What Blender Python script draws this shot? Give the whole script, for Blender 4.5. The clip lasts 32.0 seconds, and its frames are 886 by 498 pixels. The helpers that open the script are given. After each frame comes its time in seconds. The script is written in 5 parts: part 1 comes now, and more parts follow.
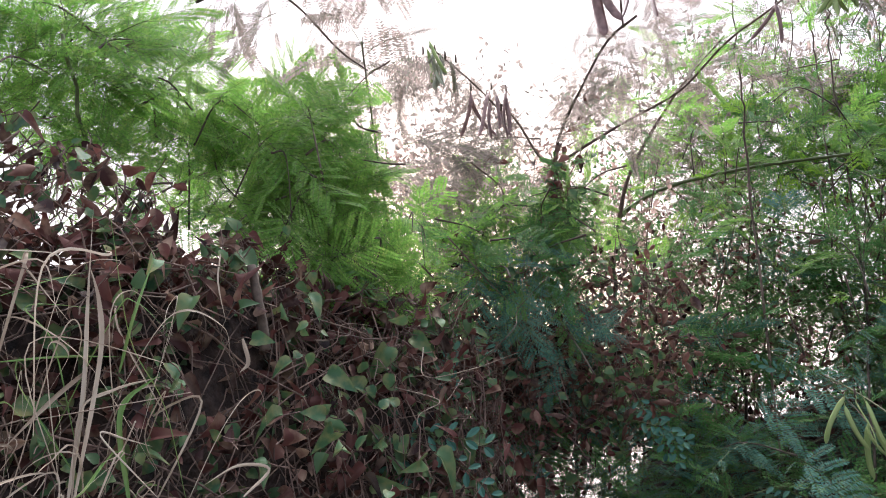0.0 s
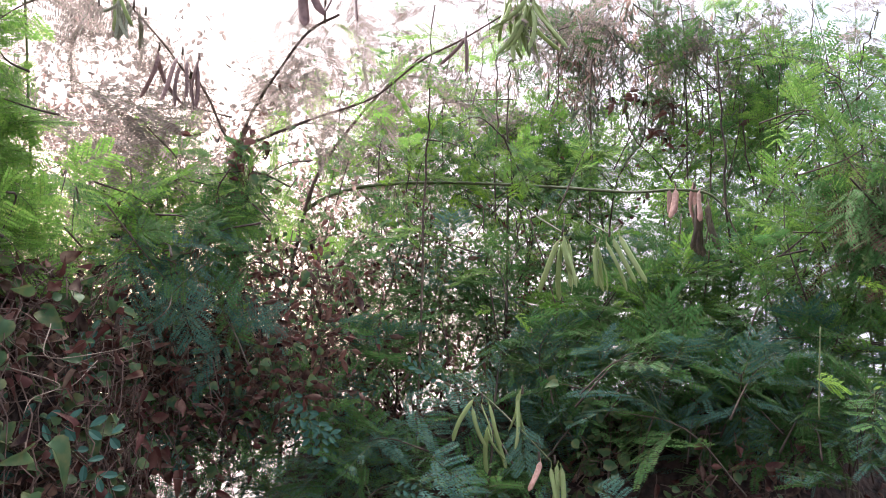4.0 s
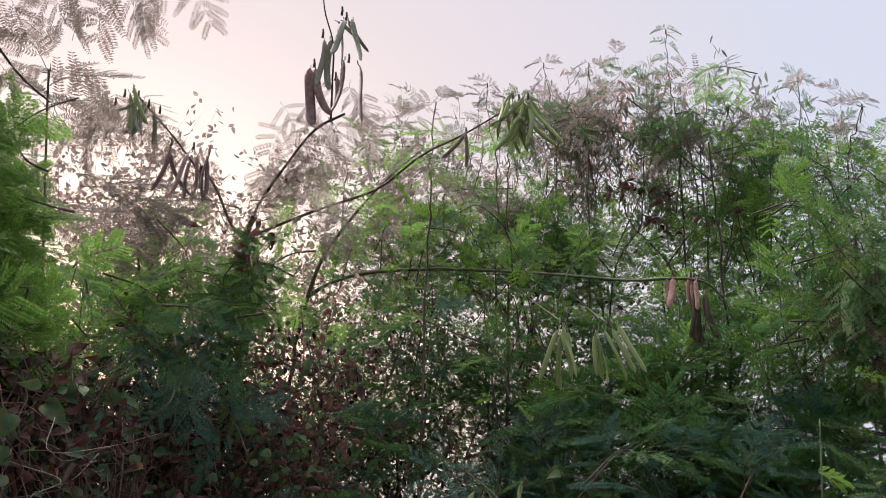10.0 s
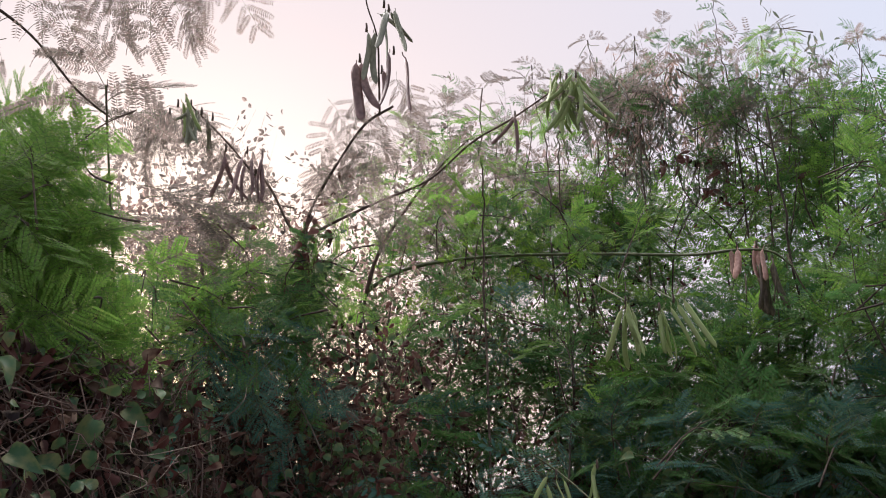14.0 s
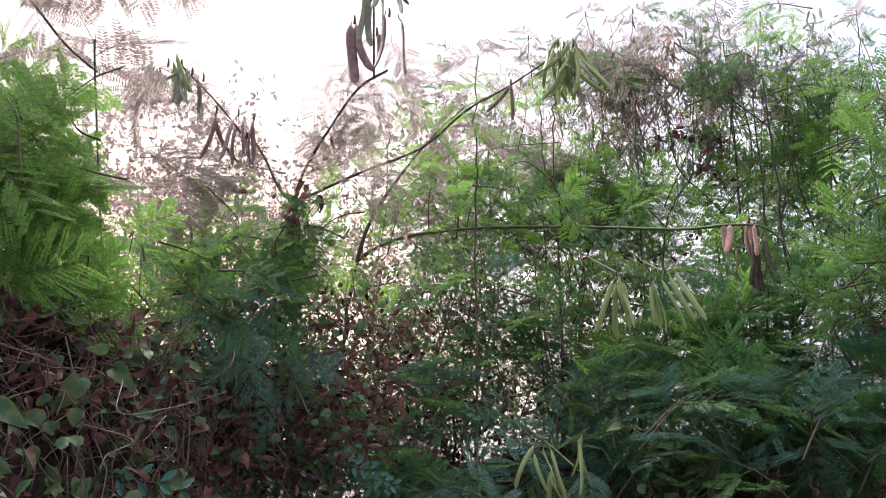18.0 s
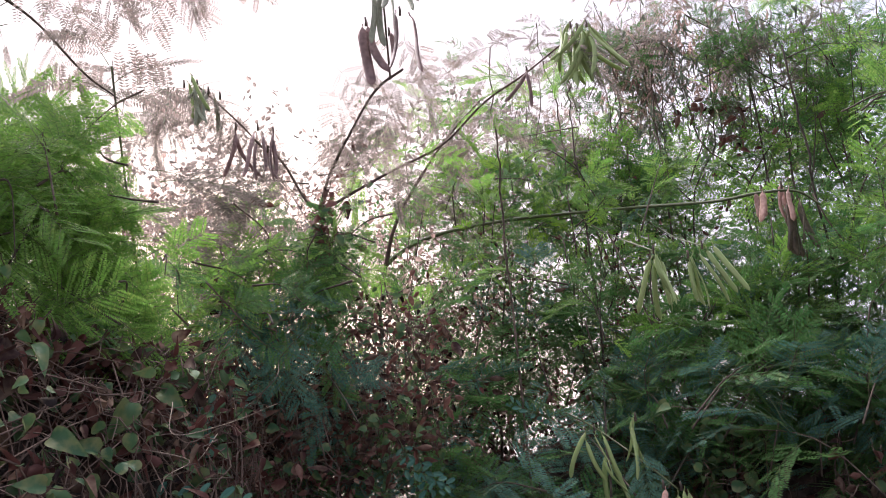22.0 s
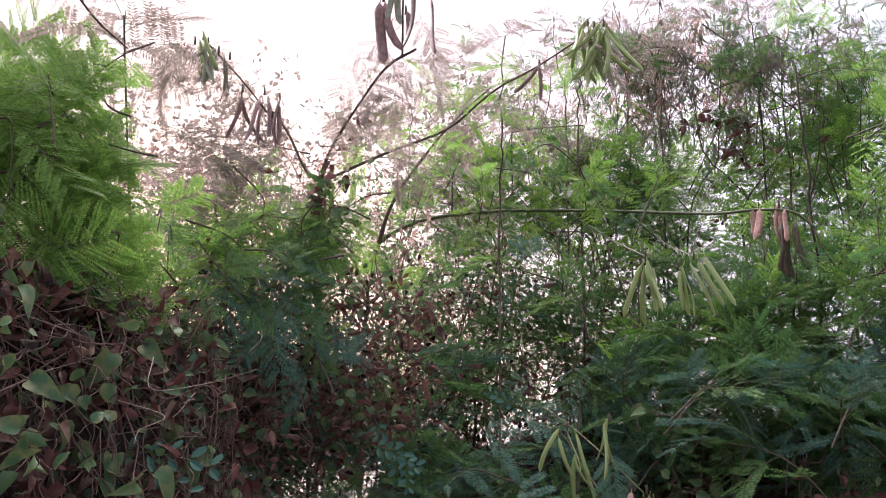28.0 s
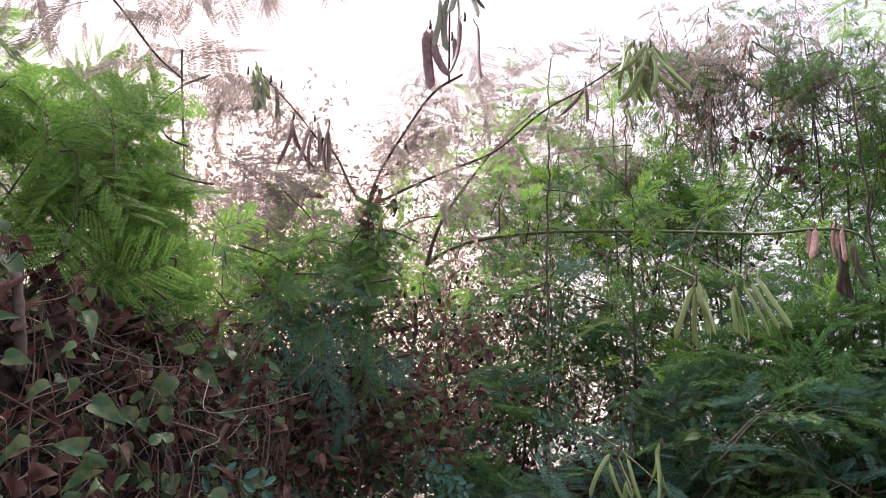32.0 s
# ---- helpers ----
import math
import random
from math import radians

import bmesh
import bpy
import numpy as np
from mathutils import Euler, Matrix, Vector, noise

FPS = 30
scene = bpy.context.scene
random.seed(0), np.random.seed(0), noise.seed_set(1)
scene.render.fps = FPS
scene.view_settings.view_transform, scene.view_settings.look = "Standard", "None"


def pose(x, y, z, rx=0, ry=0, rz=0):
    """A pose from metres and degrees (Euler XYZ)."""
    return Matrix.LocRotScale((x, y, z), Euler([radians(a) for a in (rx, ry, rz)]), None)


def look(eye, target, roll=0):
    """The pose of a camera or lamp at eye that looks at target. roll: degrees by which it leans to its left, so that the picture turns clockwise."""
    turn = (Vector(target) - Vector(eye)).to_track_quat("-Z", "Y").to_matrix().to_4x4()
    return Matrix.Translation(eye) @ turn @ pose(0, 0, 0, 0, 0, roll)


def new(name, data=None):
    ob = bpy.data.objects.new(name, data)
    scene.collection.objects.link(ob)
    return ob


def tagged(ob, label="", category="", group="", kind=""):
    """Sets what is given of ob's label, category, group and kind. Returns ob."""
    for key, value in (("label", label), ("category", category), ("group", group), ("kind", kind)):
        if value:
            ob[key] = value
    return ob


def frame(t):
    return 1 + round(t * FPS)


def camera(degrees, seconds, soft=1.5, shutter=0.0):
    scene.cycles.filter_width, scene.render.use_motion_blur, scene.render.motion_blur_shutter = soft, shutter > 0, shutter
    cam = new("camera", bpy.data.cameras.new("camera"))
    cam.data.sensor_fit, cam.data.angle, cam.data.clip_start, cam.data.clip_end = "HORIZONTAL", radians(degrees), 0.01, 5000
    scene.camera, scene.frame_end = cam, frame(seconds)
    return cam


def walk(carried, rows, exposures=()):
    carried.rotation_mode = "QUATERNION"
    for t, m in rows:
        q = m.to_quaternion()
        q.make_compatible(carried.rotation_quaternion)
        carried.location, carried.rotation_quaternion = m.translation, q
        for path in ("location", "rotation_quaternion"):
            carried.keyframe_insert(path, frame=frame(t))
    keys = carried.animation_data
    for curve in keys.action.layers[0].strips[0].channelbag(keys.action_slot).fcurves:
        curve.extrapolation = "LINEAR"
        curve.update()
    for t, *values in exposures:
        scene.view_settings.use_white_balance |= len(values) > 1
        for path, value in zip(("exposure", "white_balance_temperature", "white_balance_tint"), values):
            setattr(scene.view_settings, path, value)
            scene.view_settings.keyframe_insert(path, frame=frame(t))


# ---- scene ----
cam = camera(62.35, 32.0, soft=1.0)
PATH = [
    (0, (-0.1552, 0.1041, 1.4958), (-0.9472, 1.9123, 1.8173), -2.28),
    (0.5, (-0.1432, 0.1136, 1.4941), (-0.7637, 1.9895, 1.8043), -0.80),
    (1, (-0.1265, 0.1292, 1.4947), (-0.5126, 2.0704, 1.7822), 0.27),
    (1.5, (-0.1197, 0.1321, 1.4959), (-0.3602, 2.0964, 1.7853), 1.20),
    (2, (-0.1148, 0.1340, 1.4978), (-0.2563, 2.1074, 1.7907), 1.43),
    (2.5, (-0.1092, 0.1300, 1.5021), (-0.1878, 2.1066, 1.7968), 1.73),
    (3, (-0.1083, 0.1320, 1.5038), (-0.1372, 2.1093, 1.8025), 1.75),
    (3.5, (-0.1091, 0.1339, 1.5025), (-0.1030, 2.1129, 1.7911), 1.73),
    (5.5, (-0.1132, 0.1240, 1.5070), (-0.1263, 2.0960, 1.8401), 2.10),
    (6, (-0.1122, 0.1183, 1.5122), (-0.1076, 2.0820, 1.8910), 2.26),
    (6.5, (-0.1133, 0.1153, 1.5129), (-0.1073, 2.0711, 1.9308), 2.05),
    (7, (-0.1113, 0.1133, 1.5143), (-0.1092, 2.0655, 1.9493), 2.06),
    (7.5, (-0.1101, 0.1089, 1.5180), (-0.1185, 2.0592, 1.9610), 2.12),
    (8, (-0.1092, 0.1078, 1.5185), (-0.1173, 2.0561, 1.9701), 2.07),
    (8.5, (-0.1074, 0.1051, 1.5185), (-0.1071, 2.0485, 1.9910), 2.00),
    (9, (-0.1079, 0.1045, 1.5186), (-0.1079, 2.0451, 2.0025), 2.09),
    (9.5, (-0.1065, 0.1004, 1.5200), (-0.1082, 2.0366, 2.0212), 2.02),
    (10, (-0.1075, 0.0981, 1.5217), (-0.1175, 2.0346, 2.0217), 1.86),
    (10.5, (-0.1106, 0.0967, 1.5221), (-0.1377, 2.0334, 2.0205), 1.52),
    (11, (-0.1192, 0.0889, 1.5259), (-0.2070, 2.0253, 2.0187), 0.72),
    (11.5, (-0.1272, 0.0868, 1.5277), (-0.2920, 2.0140, 2.0363), -0.33),
    (12, (-0.1291, 0.0880, 1.5263), (-0.3274, 2.0098, 2.0434), -0.73),
    (12.5, (-0.1293, 0.0920, 1.5255), (-0.3365, 2.0144, 2.0367), -0.82),
    (13, (-0.1243, 0.0974, 1.5222), (-0.3189, 2.0233, 2.0254), -0.93),
    (13.5, (-0.1215, 0.1028, 1.5177), (-0.2932, 2.0341, 2.0083), -0.83),
    (14, (-0.1216, 0.1056, 1.5170), (-0.2712, 2.0430, 1.9906), -0.88),
    (14.5, (-0.1220, 0.1110, 1.5137), (-0.2536, 2.0544, 1.9673), -0.78),
    (15, (-0.1200, 0.1181, 1.5061), (-0.2407, 2.0706, 1.9224), -0.30),
    (15.5, (-0.1182, 0.1153, 1.5067), (-0.2217, 2.0697, 1.9188), 0.22),
    (17.5, (-0.1235, 0.1186, 1.5002), (-0.2307, 2.0741, 1.9059), 0.83),
    (18, (-0.1263, 0.1211, 1.5014), (-0.2512, 2.0748, 1.9105), 0.18),
    (18.5, (-0.1280, 0.1220, 1.5006), (-0.2644, 2.0725, 1.9211), -0.31),
    (19, (-0.1327, 0.1282, 1.5044), (-0.2770, 2.0772, 1.9294), -1.60),
    (19.5, (-0.1375, 0.1327, 1.5060), (-0.2856, 2.0746, 1.9614), -4.05),
    (20, (-0.1378, 0.1309, 1.5064), (-0.2746, 2.0702, 1.9757), -5.93),
    (20.5, (-0.1422, 0.1339, 1.5052), (-0.2976, 2.0730, 1.9699), -6.74),
    (21, (-0.1403, 0.1316, 1.5036), (-0.2929, 2.0695, 1.9740), -7.10),
    (21.5, (-0.1467, 0.1336, 1.4999), (-0.3120, 2.0757, 1.9483), -6.71),
    (22, (-0.1546, 0.1344, 1.4947), (-0.3349, 2.0830, 1.9074), -4.84),
    (22.5, (-0.1610, 0.1424, 1.4870), (-0.3420, 2.1022, 1.8426), -2.25),
    (23, (-0.1597, 0.1529, 1.4837), (-0.2823, 2.1250, 1.7929), -0.05),
    (23.5, (-0.1574, 0.1534, 1.4869), (-0.2588, 2.1278, 1.7895), 0.57),
    (24, (-0.1571, 0.1488, 1.4913), (-0.2565, 2.1213, 1.8064), 0.70),
    (24.5, (-0.1558, 0.1424, 1.4939), (-0.2562, 2.1117, 1.8283), 0.88),
    (25, (-0.1509, 0.1385, 1.4953), (-0.2364, 2.1049, 1.8502), 0.94),
    (25.5, (-0.1513, 0.1359, 1.4952), (-0.2351, 2.1013, 1.8560), 1.10),
    (27.5, (-0.1562, 0.1337, 1.4956), (-0.3139, 2.0923, 1.8683), 1.05),
    (28, (-0.1553, 0.1310, 1.4955), (-0.3187, 2.0900, 1.8638), 1.02),
    (28.5, (-0.1601, 0.1299, 1.4953), (-0.3222, 2.0894, 1.8615), 1.26),
    (29, (-0.1629, 0.1257, 1.4990), (-0.3268, 2.0798, 1.8925), 1.48),
    (29.5, (-0.1630, 0.1226, 1.5009), (-0.3344, 2.0693, 1.9264), 1.47),
    (30, (-0.1636, 0.1199, 1.5015), (-0.3385, 2.0612, 1.9495), 1.30),
    (30.5, (-0.1640, 0.1216, 1.5004), (-0.3448, 2.0615, 1.9521), 1.13),
    (31, (-0.1614, 0.1240, 1.4989), (-0.3677, 2.0687, 1.9181), 1.19),
    (31.5, (-0.1573, 0.1216, 1.5009), (-0.4128, 2.0639, 1.9039), 0.47),
    (32, (-0.1554, 0.1214, 1.5018), (-0.4465, 2.0555, 1.9193), 1.40),
]
EXPOSURES = [(0.0, 1.83, 5990, 13), (1.0, 2.0, 6170, 17), (3.5, 1.95, 6170, 18), (5.5, 1.79, 6170, 18), (6.5, 1.29, 6270, 16), (8.0, 0.94, 6370, 16), (13.5, 0.85, 6370, 16), (15.0, 1.35, 6220, 17), (18.5, 1.57, 6120, 18), (20.0, 1.35, 6120, 18), (21.5, 1.33, 6120, 18), (23.0, 2.08, 6270, 23), (24.3, 2.1, 6270, 23), (25.2, 1.67, 6220, 23), (28.0, 1.6, 6320, 24), (30.0, 1.47, 6270, 23), (32.0, 1.65, 6270, 23)]
walk(cam, [(t, look(eye, target, roll)) for t, eye, target, roll in PATH], EXPOSURES)

# ---------------------------------------------------------------- light
SUN_AZ, SUN_EL = -24.0, 11.0  # where the low sun stands behind the haze: degrees from +Y towards +X, and above the horizon
FILL_EL = 50.0  # elevation of the added lamp, which gives most of the soft light
world = bpy.data.worlds.new("dusk_sky")
scene.world = world
world.use_nodes = True
wn = world.node_tree.nodes
wl = world.node_tree.links
sky = wn.new("ShaderNodeTexSky")
sky.sky_type = "NISHITA"
sky.sun_disc = False
sky.sun_elevation = radians(SUN_EL)
sky.sun_rotation = radians(SUN_AZ)
sky.air_density, sky.dust_density, sky.ozone_density = 1.0, 2.0, 1.0
wn["Background"].inputs[1].default_value = 0.012
wl.new(sky.outputs[0], wn["Background"].inputs[0])
haze = wn.new("ShaderNodeBackground")  # even high haze of the dusk sky
haze.inputs[1].default_value = 0.42
at_sky, to_sun, warm, tint = wn.new("ShaderNodeTexCoord"), wn.new("ShaderNodeVectorMath"), wn.new("ShaderNodeMapRange"), wn.new("ShaderNodeMix")
to_sun.operation, tint.data_type = "DOT_PRODUCT", "RGBA"
to_sun.inputs[1].default_value = (math.sin(radians(SUN_AZ)) * math.cos(radians(SUN_EL)), math.cos(radians(SUN_AZ)) * math.cos(radians(SUN_EL)), math.sin(radians(SUN_EL)))
warm.inputs[1].default_value, warm.inputs[2].default_value = 0.62, 0.98
tint.inputs[6].default_value, tint.inputs[7].default_value = (0.86, 0.90, 1.0, 1), (1.03, 0.88, 0.83, 1)  # from cool high haze to the peach glow round the low sun
wl.new(at_sky.outputs["Generated"], to_sun.inputs[0])
wl.new(to_sun.outputs["Value"], warm.inputs[0])
wl.new(warm.outputs[0], tint.inputs[0])
wl.new(tint.outputs[2], haze.inputs[0])
both = wn.new("ShaderNodeAddShader")
wl.new(wn["Background"].outputs[0], both.inputs[0])
wl.new(haze.outputs[0], both.inputs[1])
wl.new(both.outputs[0], wn["World Output"].inputs[0])
# Added wide lamp, set far above the low sun to brighten the leaves.
soft_fill = new("soft_fill", bpy.data.lights.new("soft_fill", "SUN"))
soft_fill.data.energy, soft_fill.data.angle, soft_fill.data.color = 4.2, radians(75), (1.0, 0.93, 0.87)
fill_way = Vector((math.sin(radians(SUN_AZ)) * math.cos(radians(FILL_EL)), math.cos(radians(SUN_AZ)) * math.cos(radians(FILL_EL)), math.sin(radians(FILL_EL))))
soft_fill.matrix_world = look(fill_way * 50, (0, 0, 0))


# ---------------------------------------------------------------- materials
def material(name):
    m = bpy.data.materials.new(name)
    m.use_nodes = True
    return m, m.node_tree.nodes, m.node_tree.links


def leaf_material(name, low, high, old, glow=0.45, rough=0.5, patch=40.0, mixed=False):
    """A thin leaf: varied from leaf to leaf, blotched, letting light through."""
    m, n, l = material(name)
    out, p = n["Material Output"], n["Principled BSDF"]
    info, geo = n.new("ShaderNodeObjectInfo"), n.new("ShaderNodeNewGeometry")
    mix = n.new("ShaderNodeMix")
    mix.data_type = "RGBA"
    mix.inputs[6].default_value, mix.inputs[7].default_value = (*low, 1), (*high, 1)
    both, part_of = n.new("ShaderNodeMath"), n.new("ShaderNodeMath")
    part_of.operation = "FRACT"
    l.new(info.outputs["Random"], both.inputs[0])
    l.new(geo.outputs["Random Per Island"], both.inputs[1])
    l.new(both.outputs[0], part_of.inputs[0])
    l.new(part_of.outputs[0] if mixed else info.outputs["Random"], mix.inputs[0])
    tex = n.new("ShaderNodeTexNoise")
    tex.inputs["Scale"].default_value, tex.inputs["Detail"].default_value = patch, 4
    coord = n.new("ShaderNodeTexCoord")
    l.new(coord.outputs["Object"], tex.inputs["Vector"])
    ramp = n.new("ShaderNodeMapRange")
    ramp.inputs[1].default_value, ramp.inputs[2].default_value = 0.44, 0.72
    l.new(tex.outputs[0], ramp.inputs[0])
    isl = n.new("ShaderNodeMath")
    isl.operation = "MULTIPLY"
    l.new(ramp.outputs[0], isl.inputs[0])
    l.new(geo.outputs["Random Per Island"], isl.inputs[1])
    mix2 = n.new("ShaderNodeMix")
    mix2.data_type = "RGBA"
    l.new(isl.outputs[0], mix2.inputs[0])
    l.new(mix.outputs[2], mix2.inputs[6])
    mix2.inputs[7].default_value = (*old, 1)
    hsv = n.new("ShaderNodeHueSaturation")
    val = n.new("ShaderNodeMapRange")
    val.inputs[3].default_value, val.inputs[4].default_value = 0.75, 1.25
    l.new(geo.outputs["Random Per Island"], val.inputs[0])
    l.new(val.outputs[0], hsv.inputs["Value"])
    l.new(mix2.outputs[2], hsv.inputs["Color"])
    l.new(hsv.outputs[0], p.inputs["Base Color"])
    p.inputs["Roughness"].default_value = rough
    p.inputs["Specular IOR Level"].default_value = 0.22
    tr = n.new("ShaderNodeBsdfTranslucent")
    l.new(hsv.outputs[0], tr.inputs[0])
    sh = n.new("ShaderNodeMixShader")
    sh.inputs[0].default_value = glow
    l.new(p.outputs[0], sh.inputs[1])
    l.new(tr.outputs[0], sh.inputs[2])
    l.new(sh.outputs[0], out.inputs[0])
    return m


def bark_material(name, a, b, scale=60.0, rough=0.85, bump=0.4):
    m, n, l = material(name)
    p = n["Principled BSDF"]
    coord = n.new("ShaderNodeTexCoord")
    t1, t2 = n.new("ShaderNodeTexNoise"), n.new("ShaderNodeTexNoise")
    t1.inputs["Scale"].default_value, t1.inputs["Detail"].default_value = scale, 6
    t2.inputs["Scale"].default_value = scale / 9
    for t in (t1, t2):
        l.new(coord.outputs["Object"], t.inputs["Vector"])
    add = n.new("ShaderNodeMath")
    add.operation = "MULTIPLY"
    l.new(t1.outputs[0], add.inputs[0])
    l.new(t2.outputs[0], add.inputs[1])
    rng = n.new("ShaderNodeMapRange")
    rng.inputs[1].default_value, rng.inputs[2].default_value = 0.12, 0.4
    l.new(add.outputs[0], rng.inputs[0])
    mix = n.new("ShaderNodeMix")
    mix.data_type = "RGBA"
    mix.inputs[6].default_value, mix.inputs[7].default_value = (*a, 1), (*b, 1)
    l.new(rng.outputs[0], mix.inputs[0])
    info = n.new("ShaderNodeObjectInfo")
    val = n.new("ShaderNodeMapRange")
    val.inputs[3].default_value, val.inputs[4].default_value = 0.7, 1.3
    l.new(info.outputs["Random"], val.inputs[0])
    hsv = n.new("ShaderNodeHueSaturation")
    l.new(val.outputs[0], hsv.inputs["Value"])
    l.new(mix.outputs[2], hsv.inputs["Color"])
    l.new(hsv.outputs[0], p.inputs["Base Color"])
    p.inputs["Roughness"].default_value = rough
    bp = n.new("ShaderNodeBump")
    bp.inputs["Strength"].default_value, bp.inputs["Distance"].default_value = bump, 0.003
    l.new(t1.outputs[0], bp.inputs["Height"])
    l.new(bp.outputs[0], p.inputs["Normal"])
    return m


def ground_material():
    m, n, l = material("leaf_mould_earth")
    p = n["Principled BSDF"]
    coord = n.new("ShaderNodeTexCoord")
    t1, t2 = n.new("ShaderNodeTexNoise"), n.new("ShaderNodeTexNoise")
    t1.inputs["Scale"].default_value, t1.inputs["Detail"].default_value = 45, 8
    t2.inputs["Scale"].default_value, t2.inputs["Detail"].default_value = 1.5, 4
    for t in (t1, t2):
        l.new(coord.outputs["Object"], t.inputs["Vector"])
    r1 = n.new("ShaderNodeValToRGB")
    r1.color_ramp.elements[0].position, r1.color_ramp.elements[0].color = 0.35, (0.014, 0.009, 0.008, 1)
    r1.color_ramp.elements[1].position, r1.color_ramp.elements[1].color = 0.7, (0.09, 0.055, 0.042, 1)
    l.new(t1.outputs[0], r1.inputs[0])
    mix = n.new("ShaderNodeMix")
    mix.data_type, mix.blend_type = "RGBA", "MULTIPLY"
    mix.inputs[0].default_value = 0.6
    l.new(r1.outputs[0], mix.inputs[6])
    l.new(t2.outputs[0], mix.inputs[7])
    l.new(mix.outputs[2], p.inputs["Base Color"])
    p.inputs["Roughness"].default_value = 0.95
    bp = n.new("ShaderNodeBump")
    bp.inputs["Strength"].default_value, bp.inputs["Distance"].default_value = 0.8, 0.02
    l.new(t1.outputs[0], bp.inputs["Height"])
    l.new(bp.outputs[0], p.inputs["Normal"])
    return m


FEATHER = leaf_material("feathery_leaf", (0.14, 0.30, 0.055), (0.22, 0.42, 0.08), (0.28, 0.33, 0.09), 0.6)
# Shade inside the thicket is put into these darker, bluer copies of the leaf.
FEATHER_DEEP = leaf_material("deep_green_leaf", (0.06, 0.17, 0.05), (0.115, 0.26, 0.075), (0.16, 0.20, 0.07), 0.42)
FEATHER_SHADE_BLUE = leaf_material("shade_blue_leaf", (0.045, 0.13, 0.10), (0.095, 0.215, 0.165), (0.13, 0.21, 0.12), 0.28)
# Grey-pink and very translucent: glare of the bright sky put into the colour.
FEATHER_WASHED = leaf_material("glare_washed_leaf", (0.16, 0.14, 0.122), (0.27, 0.222, 0.198), (0.32, 0.23, 0.20), 0.7)
# Dead-leaf brown lightened to pink, with the washing-out by the glow in its colour.
DRY_WASHED = leaf_material("glare_washed_dry_leaf", (0.15, 0.09, 0.08), (0.42, 0.30, 0.26), (0.42, 0.33, 0.26), 0.75, 0.6, 30, True)
FEATHER_LIME = leaf_material("young_lime_leaf", (0.17, 0.36, 0.035), (0.24, 0.44, 0.04), (0.26, 0.36, 0.06), 0.5)
VINE_GREEN = leaf_material("vine_leaf", (0.03, 0.08, 0.04), (0.10, 0.175, 0.075), (0.27, 0.23, 0.09), 0.3, 0.42, 45)
VINE_DEAD = leaf_material("dead_vine_leaf", (0.012, 0.007, 0.008), (0.15, 0.058, 0.048), (0.36, 0.26, 0.18), 0.3, 0.65, 25, True)
DARK_GREEN_GREY = leaf_material("narrow_drooping_leaf", (0.10, 0.14, 0.09), (0.20, 0.22, 0.17), (0.20, 0.15, 0.15), 0.6, 0.5, 30, True)
STRAW = leaf_material("dry_grass_blade", (0.30, 0.24, 0.18), (0.52, 0.44, 0.35), (0.24, 0.16, 0.11), 0.2, 0.7, 15)
GRASS = leaf_material("green_grass_blade", (0.10, 0.19, 0.05), (0.17, 0.28, 0.09), (0.28, 0.27, 0.10), 0.3, 0.5, 15)
POD_GREEN = leaf_material("green_pod_skin", (0.26, 0.34, 0.13), (0.34, 0.42, 0.17), (0.34, 0.35, 0.18), 0.25, 0.4, 60)
POD_OLIVE = bark_material("ripening_pod_skin", (0.16, 0.17, 0.115), (0.31, 0.31, 0.215), 90, 0.5, 0.3)
POD_BROWN = bark_material("ripe_pod_skin", (0.10, 0.055, 0.052), (0.26, 0.155, 0.14), 90, 0.5, 0.3)
POD_DARK = bark_material("blackened_pod_skin", (0.035, 0.028, 0.02), (0.13, 0.095, 0.06), 90, 0.5, 0.3)
POD_PINK = bark_material("dry_pink_pod_skin", (0.30, 0.16, 0.12), (0.52, 0.32, 0.26), 90, 0.6, 0.3)
BARK = bark_material("twig_bark", (0.035, 0.025, 0.018), (0.14, 0.10, 0.075), 90)
BARK_GREEN = bark_material("green_twig", (0.05, 0.06, 0.02), (0.14, 0.17, 0.06), 70, 0.6)
VINE_STEM = bark_material("vine_stem", (0.06, 0.036, 0.03), (0.18, 0.12, 0.09), 80)
PALE_TWIG = bark_material("dry_twig", (0.12, 0.085, 0.065), (0.33, 0.26, 0.20), 80)
EARTH = ground_material()


# ---------------------------------------------------------------- builders
rng = np.random.default_rng(7)


def mesh_of(name, verts, faces, mats, index=None, smooth=False):
    me = bpy.data.meshes.new(name)
    me.from_pydata([tuple(v) for v in verts], [], [tuple(f) for f in faces])
    for m in mats:
        me.materials.append(m)
    if index is not None:
        me.polygons.foreach_set("material_index", np.array(index, dtype=np.int32))
    if smooth:
        me.polygons.foreach_set("use_smooth", np.ones(len(me.polygons), dtype=bool))
    me.update()
    return me


def part(name, me, parent, m=None, label=""):
    ob = new(name, me)
    ob.parent = parent
    if m is not None:
        over = parent.parent.matrix_basis @ parent.matrix_basis if parent.parent else parent.matrix_basis
        ob.matrix_basis = over.inverted() @ m
    if label:
        tagged(ob, label)
    return ob


def thing(name, at, label, category, group="", kind=""):
    ob = new(name)
    ob.empty_display_size = 0.1
    ob.matrix_basis = Matrix.Translation(at)
    return tagged(ob, label, category, group, kind)


